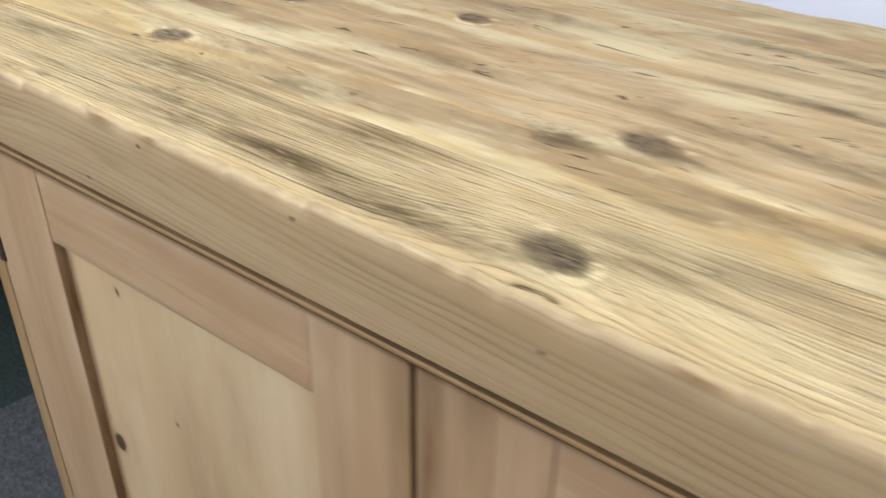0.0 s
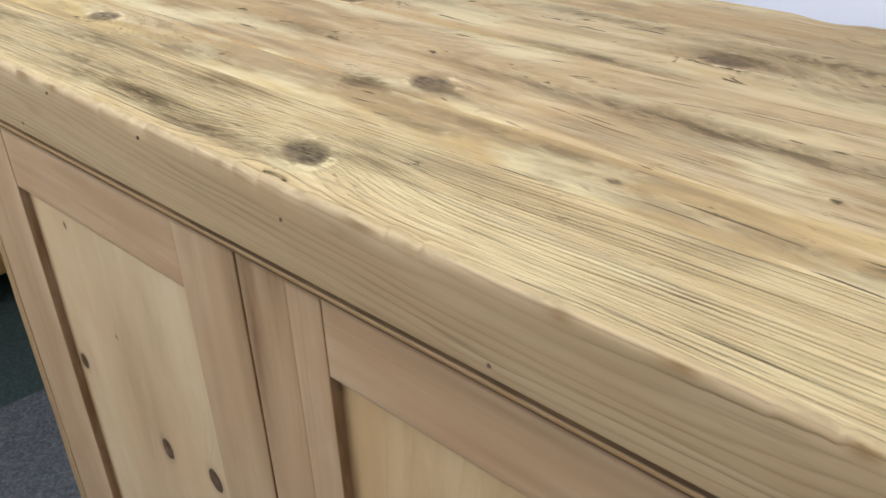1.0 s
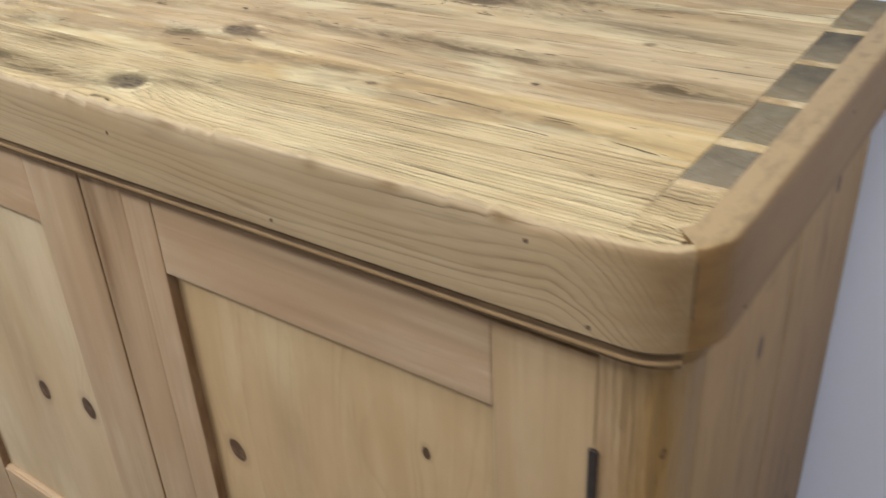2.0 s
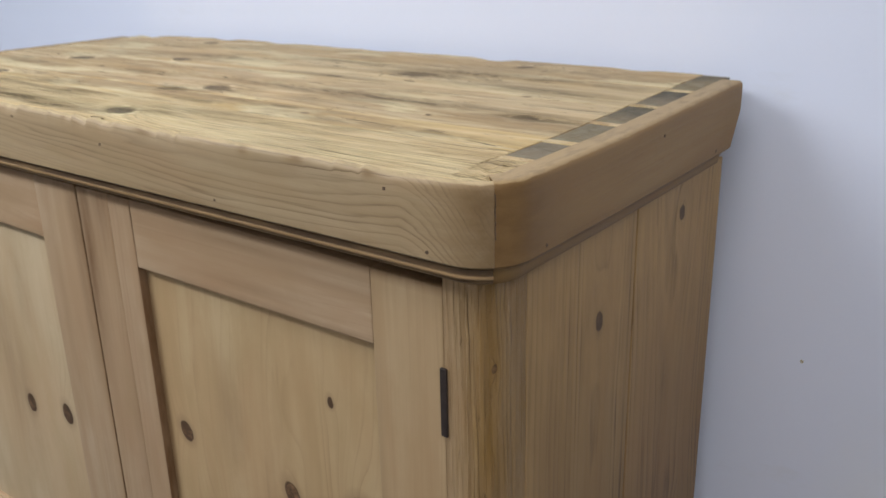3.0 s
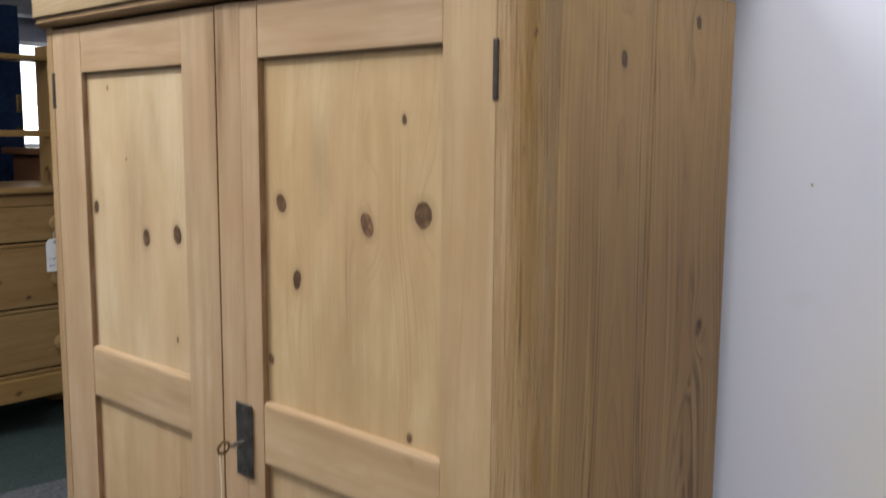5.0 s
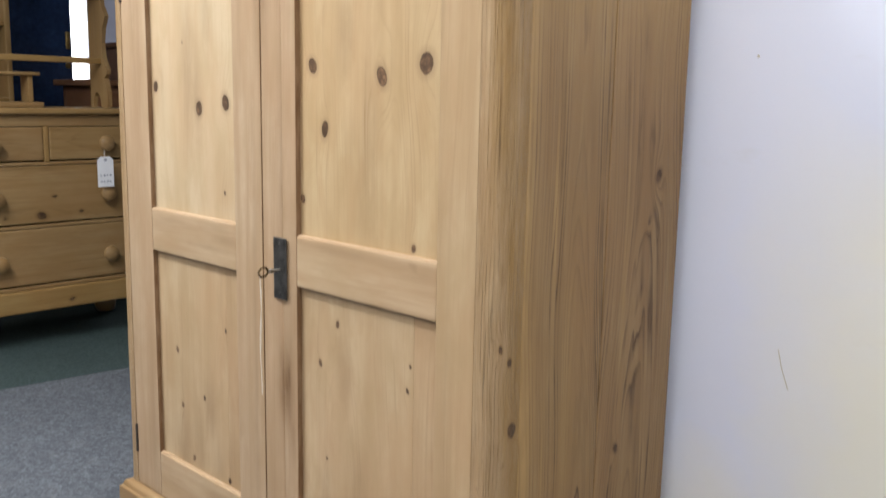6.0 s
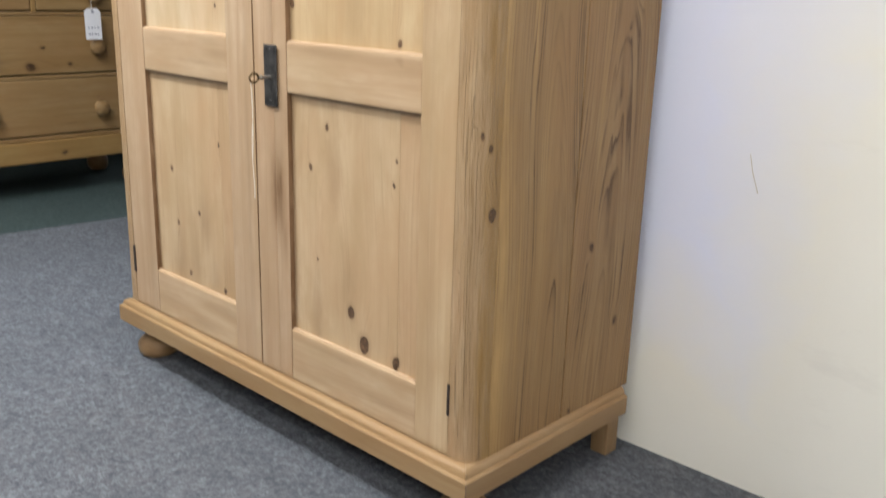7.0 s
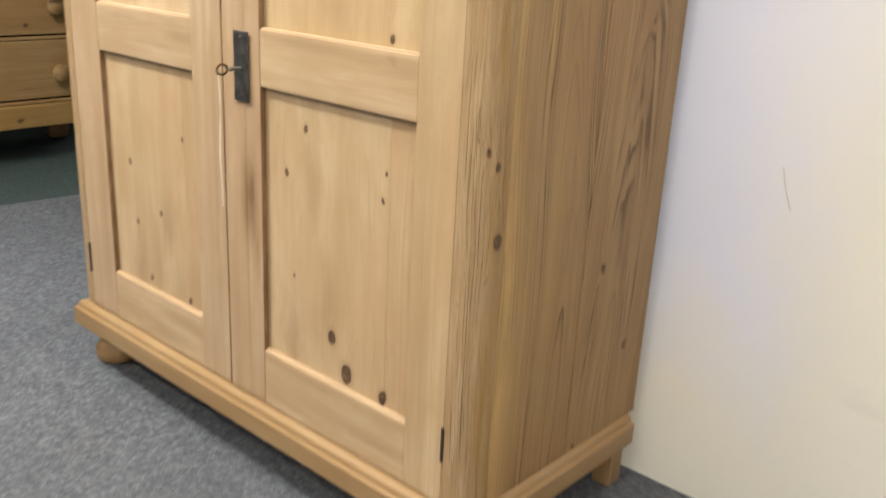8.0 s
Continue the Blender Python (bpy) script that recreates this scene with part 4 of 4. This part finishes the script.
def door_boards(x0, x1, pl, pr, seed, sag, tones):
    """Two stiles and three rails about two panels."""
    bottom, top = 0.1665, 1.4490
    boards = []
    for n_s, (a, b) in enumerate(((x0, pl), (pr, x1))):
        boards.append(grained(box_grid((a, 0, bottom), (b, DOOR_T, top), (0.012, 0.02, 0.012), 0.0014), "z", "x", heart=(0.12 if n_s else -0.12, 0.05), drift=0.015, seed=seed + n_s, tone=tones[n_s],
                              stain_shades=streaky(seed + n_s, bottom, top, a, b) + ([(0.560, 0.072, 0.075, 0.014, 1.0), (0.47, 0.085, 0.05, 0.008, 0.4)] if pl > 0 else [(1.38, -0.014, 0.2, 0.010, 0.7)])))
    for n_r, (z0, z1) in enumerate(((bottom, 0.2755), (0.757, 0.851), (1.366, top))):
        knots = [(0.407, 0.838, 0.006)] if n_r == 1 and pl > 0 else []
        boards.append(grained(box_grid((pl + 0.0004, 0.0006, z0), (pr - 0.0004, DOOR_T, z1), (0.012, 0.02, 0.008), 0.0014), "x", "z", heart=(0.10, 0.03), drift=0.03, knots=knots, seed=seed + 10 + n_r, tone=tones[2 + n_r], stain_shades=streaky(seed + 10 + n_r, pl, pr, z0, z1)))
    # Stile inner edges: shade painted dark, together with brown finish left there.
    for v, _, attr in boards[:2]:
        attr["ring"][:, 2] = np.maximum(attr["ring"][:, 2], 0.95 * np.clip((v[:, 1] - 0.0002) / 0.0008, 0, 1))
    # Rail lower edges get a thin dark line.
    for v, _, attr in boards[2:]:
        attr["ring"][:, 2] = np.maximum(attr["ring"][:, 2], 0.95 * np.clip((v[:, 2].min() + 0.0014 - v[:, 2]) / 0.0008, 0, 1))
    # Door tops darkened to paint the shaded gap below the moulding.
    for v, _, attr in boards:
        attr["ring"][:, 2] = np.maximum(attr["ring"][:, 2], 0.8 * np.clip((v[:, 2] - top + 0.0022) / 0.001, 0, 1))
        v[:, 2] -= np.clip((v[:, 2] - 1.40) / 0.046, 0, 1) * sag * np.clip(v[:, 0] / 0.54, 0, 1)
    return boards


def door_panel(parent, x0, x1, z0, z1, heart, knots, seed, joint=None, mat=M_PANEL):
    """A panel let between stiles and rails, of one board or of two glued edge to edge."""
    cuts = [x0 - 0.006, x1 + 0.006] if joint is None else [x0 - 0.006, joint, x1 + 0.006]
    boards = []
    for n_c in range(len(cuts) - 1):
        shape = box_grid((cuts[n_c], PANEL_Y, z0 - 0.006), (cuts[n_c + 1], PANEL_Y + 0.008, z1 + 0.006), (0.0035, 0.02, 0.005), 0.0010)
        # Shade of stile and rail painted on the panel's left and top margins.
        boards.append(grained(shape, "z", "x", heart=heart if n_c == 0 else (0.12, -0.05), drift=0.03, knots=knots, seed=seed + 40 * n_c, tone=(0.68 if z0 > 0.5 else 0.45) - 0.45 * n_c, stain_shades=streaky(seed, z0, z1, x0, x1)[:4] + [(0.8, x0 + 0.002, 9.0, 0.005, 0.5), (z1, 0.5 * (x0 + x1), 0.006, 9.0, 0.3)]))
    part("door_panel", boards, mat, parent, "flat recessed pine panel with brown knots")


def hinge(parent, x, z0, z1, w=0.007):
    part("hinge", [bare(box_grid((x - w / 2, -0.0025, z0), (x + w / 2, 0.004, z1), 0.01, 0.001))], M_IRON, parent, "dark iron hinge")


def stop_bead(parent, x0, x1, z0, seed):
    """The worn, rounded lower edge of an opening, lighter than the rest."""
    part("sill_bead", [grained(box_grid((x0, 0.0035, z0 - 0.002), (x1, PANEL_Y + 0.001, z0 + 0.003), (0.02, 0.004, 0.004), 0.0024), "x", "z", seed=seed, tone=0.5)], M_DOOR, parent)


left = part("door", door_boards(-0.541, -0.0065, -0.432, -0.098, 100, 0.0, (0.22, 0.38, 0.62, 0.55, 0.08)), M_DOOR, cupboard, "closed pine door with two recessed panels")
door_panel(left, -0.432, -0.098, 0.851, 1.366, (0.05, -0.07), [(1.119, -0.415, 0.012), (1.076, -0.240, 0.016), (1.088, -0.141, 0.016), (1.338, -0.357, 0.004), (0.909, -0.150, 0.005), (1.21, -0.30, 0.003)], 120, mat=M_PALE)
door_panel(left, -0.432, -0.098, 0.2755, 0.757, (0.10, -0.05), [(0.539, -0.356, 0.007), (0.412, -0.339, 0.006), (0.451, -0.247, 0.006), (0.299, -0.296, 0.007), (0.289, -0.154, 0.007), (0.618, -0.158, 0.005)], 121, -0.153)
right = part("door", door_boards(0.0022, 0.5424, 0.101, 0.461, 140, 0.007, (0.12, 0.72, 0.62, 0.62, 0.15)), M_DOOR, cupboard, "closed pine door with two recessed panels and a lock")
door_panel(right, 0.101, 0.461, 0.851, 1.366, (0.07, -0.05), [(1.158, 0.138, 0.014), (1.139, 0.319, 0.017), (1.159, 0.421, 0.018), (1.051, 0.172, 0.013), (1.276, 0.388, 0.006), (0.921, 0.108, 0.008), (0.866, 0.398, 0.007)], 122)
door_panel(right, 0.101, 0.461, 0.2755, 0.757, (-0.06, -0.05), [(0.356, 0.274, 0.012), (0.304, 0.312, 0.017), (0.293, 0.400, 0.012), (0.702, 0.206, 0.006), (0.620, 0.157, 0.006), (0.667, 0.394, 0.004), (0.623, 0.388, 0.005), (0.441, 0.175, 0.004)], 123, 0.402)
for door_ob, a, b in ((left, -0.432, -0.098), (right, 0.101, 0.461)):
    stop_bead(door_ob, a, b, 0.851, 160)
    stop_bead(door_ob, a, b, 0.2755, 161)
strip = box_grid((0.0, -0.0020, 0.1668), (0.0605, 0.006, 1.4487), (0.008, 0.004, 0.012), 0.0016)
strip[0][:, 1] += np.clip(strip[0][:, 0] / 0.06, 0, 1) * 0.0012
part("meeting_strip", [grained(strip, "z", "x", heart=(-0.12, 0.05), drift=0.02, seed=150, tone=0.12, stain_shades=[(0.560, 0.064, 0.08, 0.016, 1.0), (1.40, 0.010, 0.16, 0.014, 0.9), (1.44, 0.045, 0.06, 0.012, 0.6), (1.0, 0.056, 0.3, 0.006, 0.35)])], M_DOOR, right, "applied pine strip covering the gap between the doors")
hinge(left, -0.540, 1.303, 1.370, 0.009)
hinge(left, -0.540, 0.246, 0.315, 0.009)
hinge(right, 0.5425, 1.298, 1.366)
hinge(right, 0.5425, 0.244, 0.303, 0.005)
part("lock_plate", [bare(box_grid((0.037, -0.0058, 0.727), (0.077, -0.0030, 0.844), 0.01, 0.0012))], M_STEEL, right, "dark steel lock plate with a keyhole")
for z in (0.738, 0.833):
    part("screw", [bare(moved(lathe([(0.0001, 0.0012), (0.002, 0.0010), (0.0032, 0.0)], 10), Matrix.Translation((0.057, -0.0058, z)) @ pose(0, 0, 0, 90, 0, 0)))], M_STEEL, right)

# key with its string
key = thing("key", (0.057, -0.006, 0.783), "old iron key in the lock with a white string", "key")
part("shaft", [bare(tube([(0.057, -0.003, 0.783), (0.057, -0.032, 0.783)], 0.0028, 10))], M_BRIGHT, key)
part("collar", [bare(tube([(0.057, -0.024, 0.783), (0.057, -0.028, 0.783)], 0.0045, 10))], M_BRIGHT, key)
loop = [(0.057 + 0.002 * math.cos(a), -0.043 - 0.0115 * math.cos(a), 0.783 + 0.0085 * math.sin(a)) for a in np.linspace(0, 2 * math.pi, 20, endpoint=False)]
part("bow", [bare(tube(loop, 0.0021, 8, True))], M_BRONZE, key, "worn oval key bow")
fall = [(0.057 + 0.0016 * math.sin(9 * s), -0.050 + 0.001 * math.sin(7 * s), 0.775 - 0.225 * s) for s in np.linspace(0, 1, 24)]
part("string", [bare(tube(fall, 0.0007, 6))], M_STRING, key, "thin white cotton string")
fall = [(0.0575 + 0.003 * math.sin(3.1 * s), -0.051, 0.775 - 0.14 * s) for s in np.linspace(0, 1, 16)]
part("string", [bare(tube(fall, 0.0005, 6))], M_STRING, key)

# ---- the chest of drawers and what stands on it ----
CX = -2.48


def turned_knob(x, y, z, parent):
    profile = [(0.012, 0.0), (0.013, 0.008), (0.018, 0.014), (0.031, 0.022), (0.036, 0.032), (0.033, 0.044), (0.020, 0.052), (0.0005, 0.054)]
    shape = moved(lathe(profile, 20), Matrix.Translation((x, y, z)) @ pose(0, 0, 0, 0, 90, 0))
    part("knob", [grained(shape, "x", "y", heart=(0.05, 0.05), seed=int(1000 * z + 100 * y))], M_CHEST, parent, "turned pine knob")


def chest_of_drawers():
    y0, y1 = 0.147, 1.107
    ob = thing("chest_of_drawers", (CX - 0.25, 0.65, 0), "waxed pine chest of drawers with turned knobs", "chest of drawers")
    part("chest_top", [grained(box_grid((CX - 0.50, y0 - 0.02, 1.008), (CX + 0.022, y1 + 0.02, 1.034), (0.05, 0.05, 0.01), 0.008), "y", "x", heart=(0.05, -0.1), seed=201)], M_CHEST, ob)
    for a, b in ((y0, y0 + 0.022), (y1 - 0.022, y1)):
        part("chest_side", [grained(box_grid((CX - 0.49, a, 0.16), (CX, b, 1.008), 0.05, 0.002), "z", "x", seed=202)], M_CHEST, ob)
    part("chest_bottom", [grained(box_grid((CX - 0.488, y0 + 0.022, 0.165), (CX - 0.02, y1 - 0.022, 0.18), 0.2, 0.001), "y", "x", seed=208)], M_CHEST, ob)
    part("chest_back", [grained(box_grid((CX - 0.488, y0 + 0.022, 0.16), (CX - 0.475, y1 - 0.022, 1.008), 0.2, 0.001), "z", "y", seed=203)], M_CHEST, ob)
    for z0, z1 in ((0.957, 1.008), (0.792, 0.806), (0.523, 0.537), (0.258, 0.272)):
        part("drawer_rail", [grained(box_grid((CX - 0.05, y0 + 0.022, z0), (CX - 0.004, y1 - 0.022, z1), (0.03, 0.05, 0.01), 0.002), "y", "z", heart=(0.1, 0.05), seed=204)], M_CHEST, ob)
    part("divider", [grained(box_grid((CX - 0.05, 0.606, 0.806), (CX - 0.001, 0.627, 0.957), 0.02, 0.002), "z", "y", seed=205)], M_CHEST, ob)
    part("chest_plinth", [grained(box_grid((CX - 0.02, y0 - 0.012, 0.160), (CX + 0.016, y1 + 0.012, 0.256), (0.02, 0.03, 0.01), 0.006), "y", "z", heart=(0.05, 0.05), knots=[(0.692, 0.195, 0.012)], seed=206)], M_CHEST, ob)
    for y in (y0 + 0.06, y1 - 0.06):
        for x in (CX - 0.06, CX - 0.43):
            part("chest_foot", [grained(moved(lathe(foot_profile, 16), Matrix.Translation((x, y, -0.002)) @ Matrix.Diagonal((1, 1, 1.55, 1))), "z", "x", seed=207)], M_CHEST, ob)
    fronts = [((y0 + 0.025, 0.603), (0.809, 0.954), (0.387,)), ((0.630, y1 - 0.025), (0.809, 0.954), (0.872,)),
              ((y0 + 0.025, y1 - 0.025), (0.540, 0.789), (0.387, 0.872)), ((y0 + 0.025, y1 - 0.025), (0.275, 0.520), (0.387, 0.872))]
    for n_f, ((a, b), (z0, z1), knob_ys) in enumerate(fronts):
        knots = [(0.642, 0.655, 0.010), (0.58, 0.575, 0.020), (0.755, 0.582, 0.011), (0.43, 0.575, 0.009)] if n_f == 2 else [(0.87, 0.44, 0.006)]
        dr = part("drawer", [grained(box_grid((CX - 0.35, a, z0 + 0.004), (CX - 0.003, b, z1), (0.1, 0.012, 0.012), 0.003), "y", "z", heart=(0.02, -0.12 + 0.05 * n_f), knots=knots, seed=210 + n_f)], M_CHEST, ob, "pine drawer front")
        for ky in knob_ys:
            turned_knob(CX - 0.004, ky, {0.809: 0.882, 0.540: 0.658, 0.275: 0.384}[z0], dr)


def price_tag():
    """A paper tag hung from the knob by a thread, with lines of handwriting."""
    ob = thing("price_tag", (CX + 0.045, 0.845, 0.76), "white paper price tag hanging from a drawer knob", "tag")
    x, y, z0, z1 = CX + 0.060, 0.845, 0.690, 0.824
    outline = [(-0.037, z0), (0.037, z0), (0.037, z1 - 0.015), (0.022, z1), (-0.022, z1), (-0.037, z1 - 0.015)]
    v = np.array([(x + dx, y + a, b) for dx in (0.0, 0.0012) for a, b in outline])
    n = len(outline)
    faces = [list(range(n))[::-1], list(range(n, 2 * n))] + [[i, (i + 1) % n, n + (i + 1) % n, n + i] for i in range(n)]
    card = part("card", [(v, faces, None)], M_TAG, ob, smooth=False)
    part("eyelet", [bare(tube([(x - 0.001, y, z1 - 0.014), (x + 0.003, y, z1 - 0.014)], 0.007, 12))], M_INK, card, "dark reinforced hole")
    for n_l, (w, z) in enumerate(((0.026, 0.742), (0.030, 0.714))):
        for d in range(4):
            a = y - 0.024 + d * 0.014
            part("ink_bar", [slab((x + 0.0012, a, z - 0.004 - 0.001 * (d % 2)), (x + 0.0022, a + 0.005 + 0.003 * ((d + n_l) % 2), z + 0.004), 0.0003)], M_INK, card)
    part("thread", [bare(tube([(x + 0.001, y, z1 - 0.014), (x - 0.006, y, z1 + 0.01), (CX + 0.018, y + 0.02, 0.872)], 0.0012, 6))], M_STRING, ob)


def plate_rack():
    """A small pine rack with scalloped ends and a rail."""
    ob = thing("plate_rack", (-2.75, 0.6, 1.034), "small pine rack with scalloped ends standing on the chest", "rack")
    rim = [(-2.80, 1.032), (-2.775, 1.032)]
    rim += [(-2.735 + 0.04 * math.cos(a), 1.032 + 0.075 * math.sin(a)) for a in np.linspace(math.pi, 0, 9)]
    rim += [(-2.63, 1.032), (-2.625, 1.11), (-2.64, 1.15), (-2.655, 1.17), (-2.628, 1.19), (-2.625, 1.21), (-2.66, 1.26), (-2.672, 1.33), (-2.655, 1.40), (-2.625, 1.45), (-2.66, 1.50), (-2.67, 1.56), (-2.67, 1.62), (-2.80, 1.62)]
    for y in (0.115, 0.970):
        n = len(rim)
        v = np.array([(a, y + d, b) for d in (0.0, 0.02) for a, b in rim])
        faces = [list(range(n)), list(range(n, 2 * n))[::-1]] + [[i, (i + 1) % n, n + (i + 1) % n, n + i] for i in range(n)]
        part("rack_end", [grained((v, faces), "z", "x", heart=(0.02, -0.05), knots=[(1.47, -2.70, 0.014), (1.26, -2.70, 0.008)], seed=230)], M_CHEST, ob, "scalloped pine end board", smooth=False)
    for z0, z1, x0, x1 in ((1.555, 1.575, -2.795, -2.66), (1.235, 1.262, -2.70, -2.68)):
        part("rack_rail", [grained(box_grid((x0, 0.135, z0), (x1, 0.970, z1), (0.03, 0.1, 0.01), 0.003), "y", "x", seed=231)], M_CHEST, ob)


def step_stool():
    ob = thing("step_stool", (-2.75, 0.5, 1.034), "low pine stool standing on the chest of drawers", "stool")
    part("seat", [grained(box_grid((-2.84, 0.26, 1.172), (-2.60, 0.655, 1.186), (0.05, 0.05, 0.01), 0.004), "y", "x", seed=240)], M_CHEST, ob)
    for y in (0.30, 0.607):
        part("leg", [grained(box_grid((-2.70, y, 1.058), (-2.62, y + 0.022, 1.172), 0.03, 0.002), "z", "x", seed=241)], M_CHEST, ob)
    part("foot_board", [grained(box_grid((-2.84, 0.25, 1.034), (-2.60, 0.667, 1.058), 0.05, 0.004), "y", "x", seed=242)], M_CHEST, ob)


chest_of_drawers()
price_tag()
plate_rack()
step_stool()


# ---- furniture further off ----
def blue_cabinet():
    ob = thing("blue_cabinet", (-4.45, 1.1, 0), "tall cabinet in dark blue gloss paint", "cabinet")
    part("body", [slab((-4.70, 0.70, 0.004), (-4.225, 1.520, 1.98), 0.006)], M_BLUE, ob)
    door_ob = part("door", [slab((-4.2245, 0.72, 0.10), (-4.20, 1.510, 1.92), 0.004)], M_BLUE, ob)
    part("handle", [slab((-4.1995, 1.470, 1.365), (-4.185, 1.495, 1.47), 0.006)], M_BRASS, door_ob, "brass door handle")
    part("escutcheon", [bare(moved(lathe([(0.0005, 0.006), (0.016, 0.004), (0.018, 0.0)], 14), Matrix.Translation((-4.1995, 1.482, 1.265)) @ pose(0, 0, 0, 0, 90, 0)))], M_BRASS, door_ob, "round brass escutcheon")


def brown_box_cupboard():
    ob = thing("small_cupboard", (-3.5, 1.3, 0), "brown stained low cupboard with an overhanging lid", "cupboard")
    part("body", [grained(box_grid((-3.72, 1.235, 0.004), (-3.30, 1.70, 1.138), 0.06, 0.004), "y", "z", seed=250)], M_BROWN, ob)
    part("lid", [grained(box_grid((-3.75, 1.19, 1.138), (-3.27, 1.72, 1.172), (0.06, 0.06, 0.01), 0.008), "y", "x", seed=251)], M_BROWN, ob)


def bookcase():
    ob = thing("bookcase", (-3.5, 0.55, 0), "tall open pine bookcase behind the chest", "bookcase")
    for y in (0.20, 0.780):
        part("upright", [grained(box_grid((-3.60, y, 0.004), (-3.30, y + 0.026, 1.95), 0.05, 0.003), "z", "x", seed=260)], M_CHEST, ob)
    for z in (0.12, 0.62, 1.05, 1.42, 1.925):
        part("shelf", [grained(box_grid((-3.60, 0.226, z), (-3.305, 0.78, z + 0.022), 0.05, 0.003), "y", "x", seed=261)], M_CHEST, ob)
    part("back", [grained(box_grid((-3.615, 0.20, 0.05), (-3.601, 0.806, 1.94), 0.2, 0.002), "z", "y", seed=262)], M_BROWN, ob)


def dark_cabinet():
    ob = thing("dark_cabinet", (-4.0, 2.0, 0), "dark brown wooden cabinet", "cabinet")
    part("body", [grained(box_grid((-4.15, 1.70, 0.004), (-3.80, 2.30, 1.38), 0.06, 0.004), "z", "y", seed=270)], M_BROWN, ob)
    part("cabinet_top", [grained(box_grid((-4.18, 1.67, 1.38), (-3.77, 2.33, 1.41), 0.06, 0.008), "y", "x", seed=271)], M_BROWN, ob)


blue_cabinet()
brown_box_cupboard()
bookcase()
dark_cabinet()
